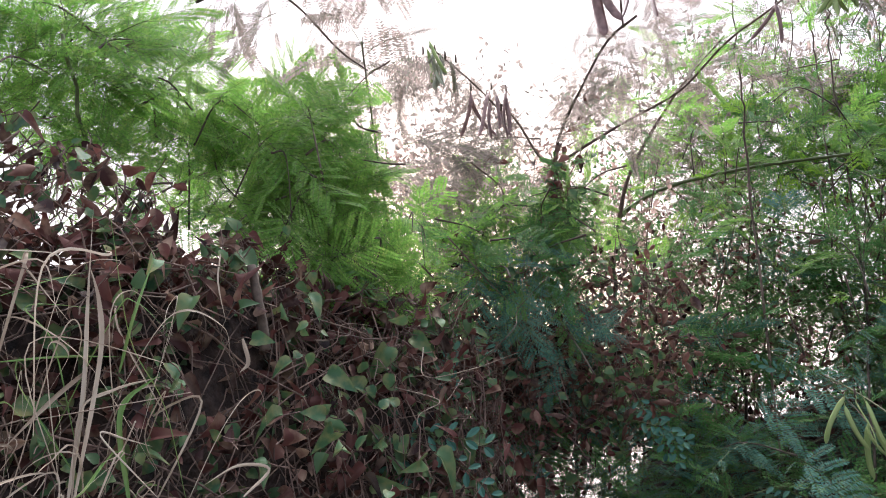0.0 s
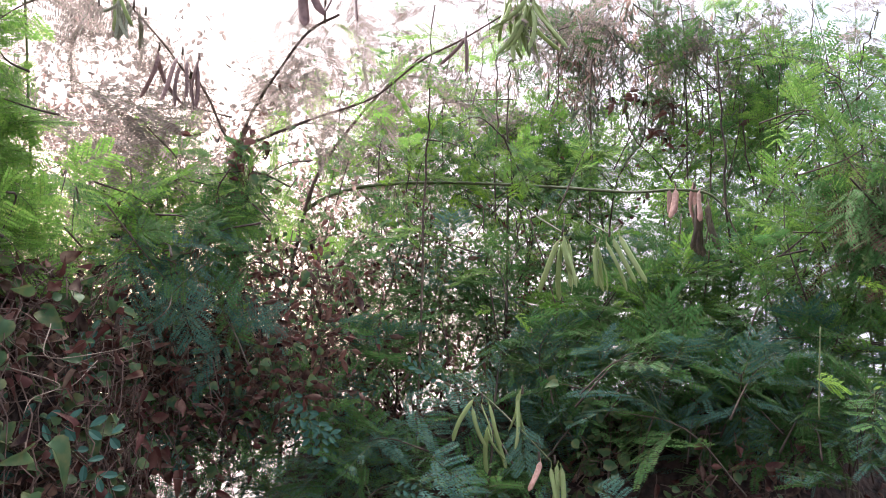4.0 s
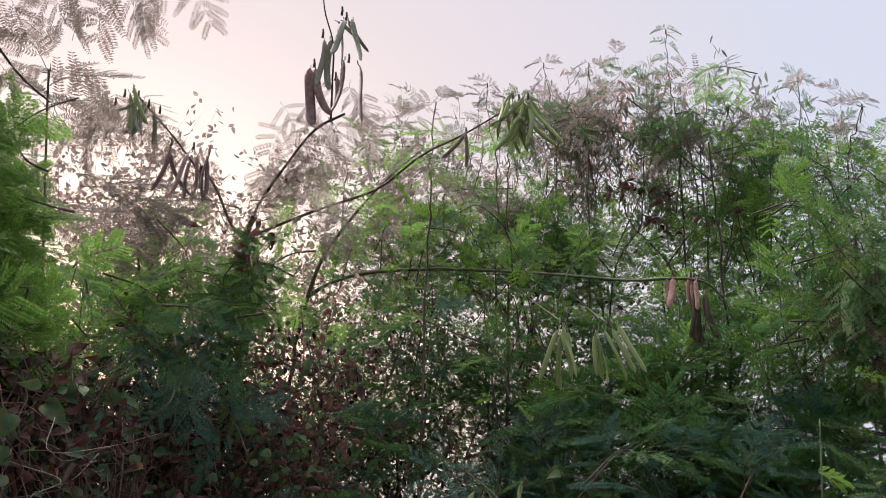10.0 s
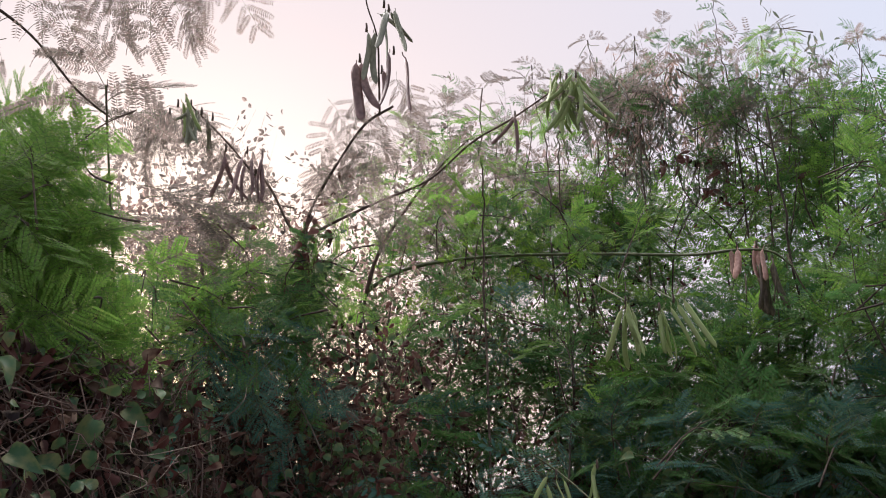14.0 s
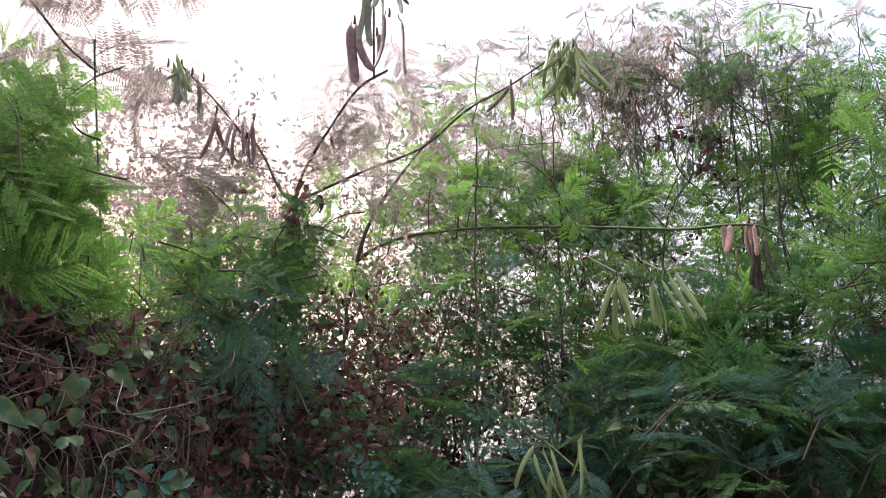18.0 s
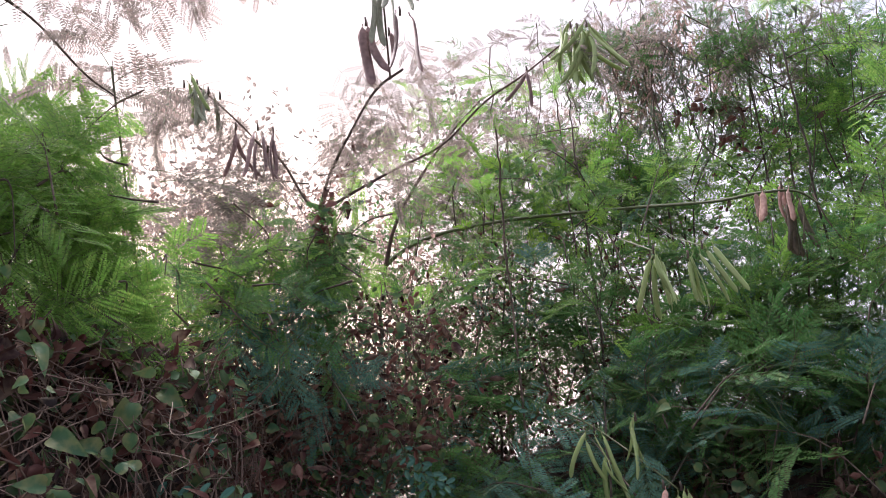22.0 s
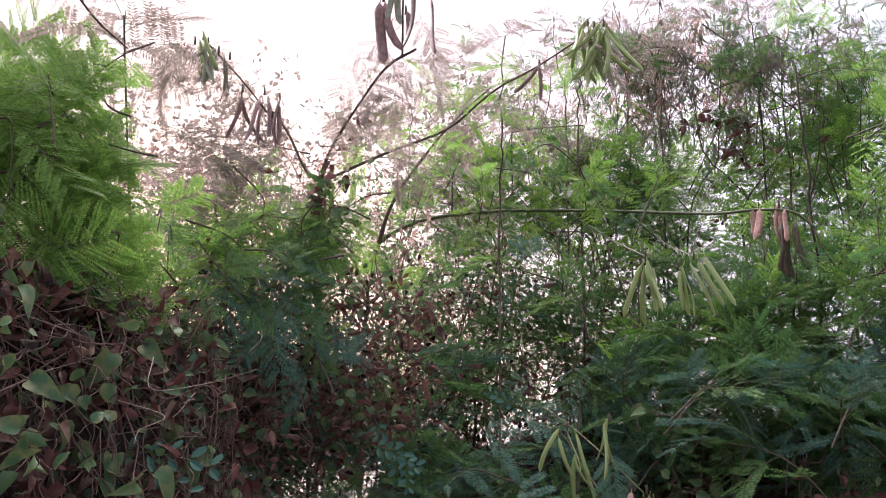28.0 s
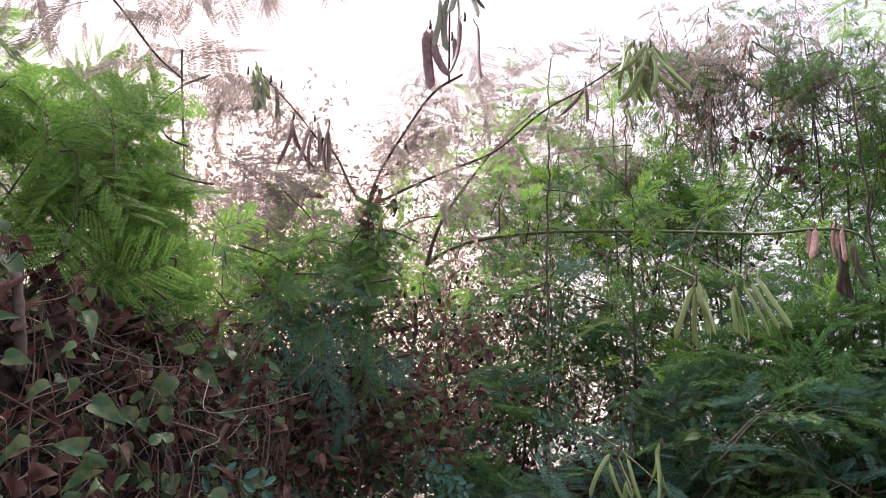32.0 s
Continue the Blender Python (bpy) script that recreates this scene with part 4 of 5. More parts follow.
stem("branch", sh, [(-0.608, 2.710, 1.996), (-0.556, 2.700, 2.035), (-0.460, 2.670, 2.071), (-0.326, 2.635, 2.089), (-0.148, 2.600, 2.094), (0.031, 2.550, 2.083), (0.245, 2.400, 2.043), (0.412, 2.150, 1.976), (0.512, 2.070, 1.967), (0.596, 2.050, 1.956), (0.643, 2.040, 1.912)], 0.0075, 0.003, BARK_GREEN)
stem("branch", sh, [(-0.604, 2.710, 2.000), (-0.573, 2.680, 2.094), (-0.522, 2.650, 2.187), (-0.427, 2.600, 2.302), (-0.322, 2.500, 2.386), (-0.194, 2.350, 2.443)], 0.009, 0.0025, VINE_STEM)
stem("branch", sh, [(0.078, 2.518, 2.059), (0.154, 2.348, 1.953), (0.171, 1.810, 1.794)], 0.0028, 0.0016, BARK_GREEN)
stem("branch", sh, [(0.258, 2.451, 2.035), (0.325, 2.326, 1.929), (0.286, 1.848, 1.802)], 0.0028, 0.0016, BARK_GREEN)
pods(sh, (0.517, 2.070, 1.973), 3, "pink", 0.095, spread=0.01, tilt=5)
pods(sh, (0.561, 2.050, 1.971), 4, "pink", 0.105, spread=0.012, tilt=5)
pods(sh, (0.583, 2.050, 1.937), 4, "dark", 0.12, spread=0.012, tilt=4)
pods(sh, (0.568, 2.060, 1.916), 2, "dark", 0.11, spread=0.008, tilt=3)
pods(sh, (0.167, 1.801, 1.790), 7, "green", 0.115, spread=0.013, tilt=12)
pods(sh, (0.252, 1.849, 1.780), 3, "green", 0.10, spread=0.012, tilt=9)
pods(sh, (0.284, 1.839, 1.797), 5, "green", 0.115, spread=0.013, tilt=9)
fill(sh, (-0.435, 2.940, 2.262), (0.271, 0.200, 0.167), 11, 6, ["fresh_far", "grey_far"], 0.9, 0.3)
fill(sh, (0.016, 2.939, 2.326), (0.271, 0.200, 0.167), 12, 7, ["fresh_far", "deep_far", "lime"], 0.9, 0.3)
fill(sh, (0.377, 2.923, 2.242), (0.208, 0.200, 0.167), 9, 7, ["fresh_far", "deep_far"], 0.9, 0.3)
for c, n in (((-0.512, 2.300, 2.243), 2), ((-0.414, 2.400, 2.160), 2), ((-0.286, 2.400, 2.197), 2), ((-0.139, 2.500, 2.286), 2), ((-0.008, 2.500, 2.186), 2), ((-0.231, 2.450, 1.983), 2), ((-0.408, 2.400, 1.918), 2), ((-0.011, 2.500, 1.993), 2), ((0.163, 2.400, 2.174), 2), ((0.300, 2.400, 2.117), 2), ((0.396, 2.300, 2.124), 2), ((0.122, 2.400, 1.973), 2)):
    fill(sh, c, (0.10, 0.08, 0.06), n, 5, ["fresh", "lime", "deep"], 0.62, 0.22, (0.3, 0, 0.4), 0.8, face=(0.1, -0.7, 0.7))

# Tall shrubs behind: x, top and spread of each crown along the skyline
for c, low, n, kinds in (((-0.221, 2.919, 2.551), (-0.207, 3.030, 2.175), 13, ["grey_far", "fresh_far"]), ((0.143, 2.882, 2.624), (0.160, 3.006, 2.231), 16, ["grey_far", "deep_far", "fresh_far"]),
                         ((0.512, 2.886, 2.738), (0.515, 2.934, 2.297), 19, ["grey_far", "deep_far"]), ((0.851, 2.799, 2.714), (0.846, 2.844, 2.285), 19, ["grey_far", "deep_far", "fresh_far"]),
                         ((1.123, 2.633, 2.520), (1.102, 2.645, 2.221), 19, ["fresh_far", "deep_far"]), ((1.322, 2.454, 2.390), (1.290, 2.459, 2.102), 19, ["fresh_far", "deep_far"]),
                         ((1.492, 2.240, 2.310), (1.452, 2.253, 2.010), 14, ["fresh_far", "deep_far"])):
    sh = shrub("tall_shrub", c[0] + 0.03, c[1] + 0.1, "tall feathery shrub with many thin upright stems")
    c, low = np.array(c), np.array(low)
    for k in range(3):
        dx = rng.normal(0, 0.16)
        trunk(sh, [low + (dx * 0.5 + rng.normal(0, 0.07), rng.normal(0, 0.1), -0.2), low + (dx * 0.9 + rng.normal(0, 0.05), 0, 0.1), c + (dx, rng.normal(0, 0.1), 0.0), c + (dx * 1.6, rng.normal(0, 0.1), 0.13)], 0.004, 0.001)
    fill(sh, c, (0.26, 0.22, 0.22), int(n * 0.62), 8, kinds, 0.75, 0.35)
    fill(sh, low, (0.27, 0.22, 0.24), 7, 8, ["deep_far", "fresh_far"], 0.9, 0.35)
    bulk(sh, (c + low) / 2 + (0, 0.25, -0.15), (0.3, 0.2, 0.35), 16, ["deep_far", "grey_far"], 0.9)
    for k in range(9):
        a = c + (rng.normal(0, 0.16), rng.normal(0, 0.12), rng.uniform(-0.35, 0.0))
        d = np.array([rng.normal(0, 0.07), rng.normal(0, 0.05), 0.32])
        stem("twig", sh, [a, a + d * 0.5 + rng.normal(0, 0.015, 3), a + d], 0.0018, 0.0008, BARK, sides=4)
    for k in range(6):
        a = c + (rng.normal(0, 0.16), rng.normal(0, 0.1), rng.uniform(-0.05, 0.1))
        spray(sh, a, a + (rng.normal(0, 0.05), 0, rng.uniform(0.16, 0.3)), 6, ["grey", "deep"], 0.4, arch=0, r=0.001)

# Single shoots that stand out of the skyline
for tip, low, kind, n in (((0.025, 2.600, 2.814), (0.074, 2.700, 2.533), "grey", 5), ((0.250, 2.700, 2.960), (0.314, 2.800, 2.651), "grey", 5), ((0.428, 2.700, 2.966), (0.437, 2.800, 2.655), "grey", 5), ((0.769, 2.800, 3.187), (0.799, 2.800, 2.740), "deep", 6), ((0.899, 2.700, 2.938), (0.885, 2.800, 2.670), "deep", 5),
                          ((1.141, 2.500, 2.821), (1.131, 2.500, 2.533), "deep", 4), ((1.238, 2.300, 2.624), (1.227, 2.400, 2.455), "grey", 4), ((1.010, 2.600, 2.749), (1.035, 2.700, 2.542), "grey", 5), ((0.137, 2.500, 2.713), (0.108, 2.600, 2.496), "deep", 4)):
    sh = shrub("upright_shoot", low[0], low[1], "thin upright shoot with sparse pinnate leaves against the sky")
    tip, low = np.array(tip), np.array(low)
    trunk(sh, [low - (0, 0, 0.35), low, (low + tip) / 2 + rng.normal(0, 0.01, 3), tip], 0.004, 0.001)
    for i in range(n * 2):
        at = tip + (low - tip) * (i // 2) / n * 0.9
        put_leaf(sh, kind, at, ((-1) ** i * rng.uniform(0.5, 1), rng.normal(0, 0.3), rng.uniform(-0.1, 0.8)), 0.42, up=(rng.normal(0, 0.3), -1, 0.3))
    pods(sh, tip - (0, 0, 0.015), 3, "slim", 0.05, spread=0.006, tilt=45)

# The pale fan-leaved shoot and the tip sprigs
sh = shrub("upright_shoot", -0.16, 2.15, "thin upright shoot with a few pale fan-like leaves at its tip")
trunk(sh, [(-0.163, 2.218, 1.909), (-0.162, 2.139, 2.213), (-0.150, 2.019, 2.452)], 0.004, 0.0018)
for px, w in (((-0.150, 2.021, 2.448), (-1, 0, 0.25)), ((-0.150, 2.019, 2.452), (0.5, 0, 1)), ((-0.147, 2.052, 2.380), (-1, 0, -0.1)), ((-0.150, 2.058, 2.365), (1, 0, 0.1)), ((-0.151, 2.080, 2.313), (-1, 0, -0.2)), ((-0.156, 2.098, 2.268), (1, 0, -0.2))):
    put_leaf(sh, "grey", px, w, 0.62, up=(0, -1, 0.3))

# Under-shrubs: the middle and lower thicket, dark blue-green with shade in the leaf colour
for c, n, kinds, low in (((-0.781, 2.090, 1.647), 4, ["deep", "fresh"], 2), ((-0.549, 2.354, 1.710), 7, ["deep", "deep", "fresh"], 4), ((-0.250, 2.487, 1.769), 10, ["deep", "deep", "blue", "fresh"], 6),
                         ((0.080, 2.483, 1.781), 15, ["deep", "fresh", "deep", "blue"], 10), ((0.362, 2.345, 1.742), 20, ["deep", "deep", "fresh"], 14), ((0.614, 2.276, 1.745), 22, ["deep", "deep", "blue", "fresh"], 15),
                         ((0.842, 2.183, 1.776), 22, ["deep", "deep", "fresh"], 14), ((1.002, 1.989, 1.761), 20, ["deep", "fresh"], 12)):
    sh = shrub("under_shrub", c[0], c[1] + 0.1, "feathery shrub low in the thicket, shade put into its dark blue-green leaf colour")
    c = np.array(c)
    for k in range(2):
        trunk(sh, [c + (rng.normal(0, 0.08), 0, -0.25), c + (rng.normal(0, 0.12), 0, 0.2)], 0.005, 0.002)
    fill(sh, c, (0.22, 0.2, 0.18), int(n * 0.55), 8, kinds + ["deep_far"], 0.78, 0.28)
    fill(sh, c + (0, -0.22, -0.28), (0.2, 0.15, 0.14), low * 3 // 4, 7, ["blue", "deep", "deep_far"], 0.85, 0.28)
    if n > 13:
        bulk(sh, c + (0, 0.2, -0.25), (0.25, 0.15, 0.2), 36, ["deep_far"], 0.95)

# Nearer blue fronds, right-hand feathers and lime shoots
sh = shrub("blue_fronded_shrub", 0.05, 2.15, "shrub with large fronds coloured blue-green for shade, and hanging green pods")
trunk(sh, [(0.027, 2.070, 1.181), (0.063, 2.190, 1.520)], 0.005, 0.0025)
stem("branch", sh, [(-0.643, 2.496, 1.672), (-0.456, 2.481, 1.606), (-0.239, 2.451, 1.539)], 0.003, 0.002, VINE_STEM)
stem("branch", sh, [(-0.255, 2.400, 1.550), (-0.105, 2.252, 1.474), (0.002, 2.045, 1.411), (0.088, 1.879, 1.336), (0.152, 1.831, 1.274)], 0.003, 0.0018, BARK_GREEN)
stem("branch", sh, [(-0.202, 2.352, 1.523), (-0.101, 2.350, 1.581), (0.008, 2.342, 1.622)], 0.002, 0.0012, BARK_GREEN)
for px, w, s in (((0.085, 2.238, 1.544), (1, 0, -0.35), 1.15), ((0.052, 2.242, 1.489), (0.6, -0.3, -0.4), 1.0), ((-0.156, 1.793, 1.306), (1, 0, -0.35), 0.9), ((-0.181, 1.733, 1.233), (1, 0, -0.2), 0.85),
                 ((0.214, 1.793, 1.239), (1, 0, -0.2), 0.85), ((0.085, 1.852, 1.375), (0.2, -0.2, -1), 0.6), ((-0.772, 1.946, 1.629), (-0.2, -0.2, -1), 0.85), ((-0.598, 1.996, 1.632), (0.8, 0, -0.5), 0.7),
                 ((-0.138, 2.153, 1.459), (1, -0.2, -0.3), 0.9), ((-0.424, 2.236, 1.490), (0.7, 0, -0.7), 0.8), ((-0.057, 2.250, 1.521), (-1, 0, -0.3), 0.8), ((-0.226, 2.050, 1.404), (0.8, -0.2, -0.4), 0.9),
                 ((0.730, 2.163, 1.577), (0.5, -0.3, -0.5), 0.9), ((0.631, 2.202, 1.610), (0.8, -0.3, -0.2), 0.9), ((-0.312, 2.040, 1.320), (1, 0, -0.2), 0.8), ((0.132, 1.863, 1.252), (0.5, -0.1, -0.7), 0.8)):
    put_leaf(sh, "big_blue", px, w, s, up=(0, -0.8, 1))
pods(sh, (-0.005, 1.894, 1.404), 4, "green", 0.105, spread=0.02, tilt=16)
pods(sh, (0.089, 1.884, 1.424), 3, "green", 0.105, spread=0.01, tilt=6)
pods(sh, (0.025, 1.887, 1.335), 3, "green", 0.1, spread=0.015, tilt=14)
pods(sh, (0.158, 1.830, 1.274), 4, "green", 0.12, spread=0.015, tilt=10)
pods(sh, (0.123, 1.837, 1.279), 1, "pink", 0.08, spread=0.005, tilt=25)
for px, w in (((-0.457, 1.876, 1.424), (0.3, -0.1, -1)), ((-0.410, 1.832, 1.388), (0.2, -0.1, -1)), ((-0.649, 1.989, 1.454), (-0.8, 0, -0.4)), ((-0.385, 1.834, 1.363), (0.2, -0.1, -1)), ((-0.469, 1.871, 1.360), (1, 0, -0.3)), ((-0.595, 2.002, 1.461), (-1, 0, -0.3))):
    put_leaf(sh, "oval", px, w, 1.0, up=(0, -1, 0.5))

sh = shrub("right_feathery_shrub", 0.95, 2.0, "fresh green feathery shrub with a thin dark stem")
trunk(sh, [(0.742, 2.237, 1.372), (0.740, 2.265, 1.815), (0.710, 2.226, 2.151), (0.676, 2.165, 2.416)], 0.0055, 0.0025)
stem("branch", sh, [(0.746, 2.228, 1.745), (0.808, 2.166, 1.968), (0.902, 2.082, 2.117), (0.965, 1.893, 2.219)], 0.0035, 0.002, BARK)
fill(sh, (0.919, 1.900, 2.082), (0.09, 0.08, 0.05), 4, 5, ["fresh", "deep"], 0.75, 0.2, (0.6, 0, 0.1), face=(0, -0.7, 0.7))
fill(sh, (0.707, 2.591, 1.941), (0.241, 0.100, 0.100), 5, 7, ["deep_far", "fresh_far"], 0.85, 0.28)
fill(sh, (0.875, 2.026, 1.942), (0.178, 0.120, 0.097), 6, 7, ["fresh", "deep", "deep"], 0.8, 0.25)
fill(sh, (0.907, 1.850, 1.839), (0.06, 0.06, 0.09), 5, 6, ["withered", "withered", "deep"], 0.9, 0.2, (0.2, 0, -0.8))
fill(sh, (0.568, 2.298, 1.662), (0.195, 0.100, 0.081), 6, 7, ["deep", "fresh"], 1.0, 0.25)
for px in ((0.860, 1.804, 1.938), (0.881, 1.801, 1.897), (0.901, 1.784, 1.922)):
    for k in range(5):
        put_leaf(sh, "deep", px, (rng.normal(0, 0.3), rng.normal(0, 0.3), -1), 1.0)
for px in ((0.173, 2.609, 2.156), (0.112, 2.603, 2.203), (0.330, 2.594, 2.127), (0.044, 2.216, 1.639), (0.091, 2.192, 1.624), (0.633, 2.047, 1.814), (0.685, 2.029, 1.799), (0.575, 1.496, 1.486), (0.591, 1.487, 1.477), (0.811, 1.758, 1.692), (0.839, 1.744, 1.679), (0.637, 1.406, 1.483), (-0.580, 1.804, 1.878), (0.472, 2.454, 2.468)):
    put_leaf(sh, "lime", px, (rng.normal(0, 1), -0.3, rng.normal(0, 0.3)), 0.42 if px[1] < 1.6 else 0.6, up=(0, -0.6, 1))
stem("branch", sh, [(0.583, 1.488, 1.409), (0.587, 1.489, 1.477), (0.601, 1.504, 1.579)], 0.0018, 0.001, BARK_GREEN)

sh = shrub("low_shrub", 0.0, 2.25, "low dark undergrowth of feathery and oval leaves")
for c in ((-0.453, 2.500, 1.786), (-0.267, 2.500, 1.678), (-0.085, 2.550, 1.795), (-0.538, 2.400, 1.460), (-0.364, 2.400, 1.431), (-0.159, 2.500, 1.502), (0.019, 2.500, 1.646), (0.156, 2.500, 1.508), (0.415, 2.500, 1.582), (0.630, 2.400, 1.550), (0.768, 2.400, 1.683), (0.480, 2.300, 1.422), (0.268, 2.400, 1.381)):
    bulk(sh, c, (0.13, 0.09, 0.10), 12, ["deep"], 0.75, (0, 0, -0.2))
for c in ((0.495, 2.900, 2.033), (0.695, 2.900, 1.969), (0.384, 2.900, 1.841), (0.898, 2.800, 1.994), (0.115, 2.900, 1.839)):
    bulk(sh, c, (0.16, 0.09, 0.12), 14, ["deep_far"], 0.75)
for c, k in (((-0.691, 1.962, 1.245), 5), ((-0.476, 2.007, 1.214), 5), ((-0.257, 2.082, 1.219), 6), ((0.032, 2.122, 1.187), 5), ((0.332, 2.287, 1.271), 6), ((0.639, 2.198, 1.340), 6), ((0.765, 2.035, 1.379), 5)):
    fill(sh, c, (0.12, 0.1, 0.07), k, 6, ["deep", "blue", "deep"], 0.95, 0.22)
for c in ((-0.836, 1.766, 1.539), (-0.743, 1.791, 1.291), (-0.311, 2.034, 1.266), (-0.186, 2.251, 1.395)):
    for k in range(2):
        put_leaf(sh, "oval", np.array(c) + rng.normal(0, 0.05, 3), (rng.normal(0, 1), -0.2, rng.normal(-0.3, 0.4)), 0.9, up=(0, -0.8, 0.7))

speckle("far_thicket", "speckled brown and green undergrowth against the bright sky", [
    ((-0.449, 3.486, 1.500), (0.95, 0.4, 0.50), 200), ((-0.449, 3.286, 1.500), (0.95, 0.3, 0.50), 170), ((-0.600, 2.545, 1.578), (0.4, 0.2, 0.3), 60), ((-0.055, 2.803, 1.607), (0.5, 0.2, 0.32), 130), ((-0.055, 2.703, 1.607), (0.5, 0.2, 0.32), 130),
    ((-0.675, 2.919, 1.931), (0.5, 0.2, 0.2), 130), ((-0.443, 3.577, 1.800), (0.95, 0.4, 0.58), 330), ((0.825, 3.607, 2.259), (1.5, 0.35, 0.58), 560),
    ((1.011, 3.203, 1.704), (1.1, 0.3, 0.45), 300), ((-1.249, 2.691, 2.165), (0.32, 0.2, 0.3), 60), ((1.260, 3.041, 2.451), (0.5, 0.2, 0.30), 190), ((1.120, 3.100, 2.303), (0.25, 0.15, 0.2), 110), ((-0.072, 3.361, 2.497), (0.35, 0.2, 0.25), 110), ((-1.359, 2.600, 2.078), (0.28, 0.2, 0.22), 110), ((-1.080, 2.400, 2.186), (0.22, 0.15, 0.16), 38), ((-1.036, 2.700, 2.122), (0.28, 0.15, 0.10), 30), ((-0.548, 2.800, 2.391), (0.28, 0.15, 0.15), 40)],
    [DRY_WASHED, VINE_GREEN, DRY_WASHED, VINE_DEAD, VINE_GREEN, DRY_WASHED, FEATHER_DEEP, FEATHER_DEEP, FEATHER_DEEP, FEATHER_WASHED, FEATHER_DEEP, FEATHER, FEATHER_WASHED, DRY_WASHED, FEATHER_WASHED, DRY_WASHED, FEATHER_WASHED])
speckle("drooping_thicket", "dense twigs with narrow drooping grey-green leaves on the skyline", [
    ((0.534, 2.900, 2.606), (0.32, 0.2, 0.20), 80), ((0.562, 2.950, 2.710), (0.30, 0.2, 0.16), 50), ((0.929, 2.900, 2.656), (0.30, 0.2, 0.2), 45)],
    [DARK_GREEN_GREY, DRY_WASHED, DARK_GREEN_GREY], hang=True)
speckle("bank_end_undergrowth", "open tangle of dead leaves and twigs behind the bank", [
    ((-1.079, 2.300, 1.739), (0.12, 0.14, 0.14), 42), ((-1.145, 2.500, 1.780), (0.16, 0.12, 0.12), 40), ((-0.797, 2.200, 1.457), (0.14, 0.14, 0.15), 130), ((-0.851, 2.400, 1.352), (0.22, 0.14, 0.15), 60), ((-0.662, 2.500, 1.386), (0.25, 0.12, 0.16), 150), ((-0.293, 2.700, 1.349), (0.3, 0.12, 0.12), 70), ((-0.799, 2.000, 1.517), (0.06, 0.1, 0.16), 90), ((0.577, 2.610, 1.220), (0.4, 0.1, 0.12), 90), ((-0.825, 2.050, 1.330), (0.10, 0.1, 0.09), 100), ((-0.721, 2.200, 1.291), (0.14, 0.1, 0.08), 90)],
    [DRY_WASHED, FEATHER, VINE_DEAD, VINE_GREEN, VINE_DEAD, VINE_DEAD, VINE_DEAD, VINE_DEAD, VINE_DEAD, VINE_GREEN])
vn = creeper("bank_end_creeper", "tangle of brown and green creeper at the end of the bank", foot(-0.7, 1.85))
for k in range(20):
    a = np.array((-0.759, 1.800, 1.527)) + (rng.normal(0, 0.06), rng.normal(0, 0.05), rng.normal(0, 0.05))
    strand(vn, [a, a + (rng.normal(0, 0.04), 0, -0.2), a + (rng.normal(0, 0.06), -0.03, -0.45)], 10, ["ivy", "dead", "dead_small"], 1.0, 0.0016, lift=0.04)

vn = creeper("dead_leaf_clump", "clump of dark withered leaves caught among the upper twigs", (0.656, 2.750, 2.358))
for k in range(4):
    a = np.array((0.656, 2.750, 2.358)) + rng.normal(0, 0.05, 3)
    strand(vn, [a, a + rng.normal(0, 0.06, 3), a + rng.normal(0, 0.09, 3)], 10, ["dead", "dead_small"], 1.0, 0.0014, lift=0.03)


# ---------------------------------------------------------------- the vine-covered bank
litter = thing("dead_leaf_litter", foot(-0.95, 0.95), "thick layer of reddish-brown dead leaves over the bank", "leaf litter", kind="stuff")
for kind, n in (("litter", 3700), ("litter_green", 1200)):
    verts, faces, index, base = [], [], [], 0
    for _ in range(n):
        at = bank(rng.uniform(0.3, 1.86), rng.uniform(-0.06, 0.2), rng.uniform(-0.02, 0.1))
        while noise.noise(Vector(at) * 11) < -0.02:
            at = bank(rng.uniform(0.3, 1.86), rng.uniform(-0.06, 0.2), rng.uniform(-0.02, 0.13))
        m = np.array(frame_of(at, rng.normal(0, 1, 3), (0.9 + rng.normal(0, 0.5), -0.4 + rng.normal(0, 0.5), 0.5 + rng.normal(0, 0.5)), rng.uniform(0.6, 1.15)))
        me = LEAF[kind][int(rng.integers(len(LEAF[kind])))]
        v = np.empty(len(me.vertices) * 3)
        me.vertices.foreach_get("co", v)
        f = np.empty(len(me.polygons) * 4, dtype=np.int32)
        me.loops.foreach_get("vertex_index", f)
        ix = np.empty(len(me.polygons), dtype=np.int32)
        me.polygons.foreach_get("material_index", ix)
        verts.append(v.reshape(-1, 3) @ m[:3, :3].T + m[:3, 3])
        faces.append(f.reshape(-1, 4) + base)
        index.append(ix)
        base += len(v) // 3
    me = mesh_of("dead_leaves", np.concatenate(verts), np.concatenate(faces).tolist(), list(LEAF[kind][0].materials), np.concatenate(index), smooth=True)
    tagged(part("dead_leaves", me, litter, Matrix.Identity(4)), kind="stuff")

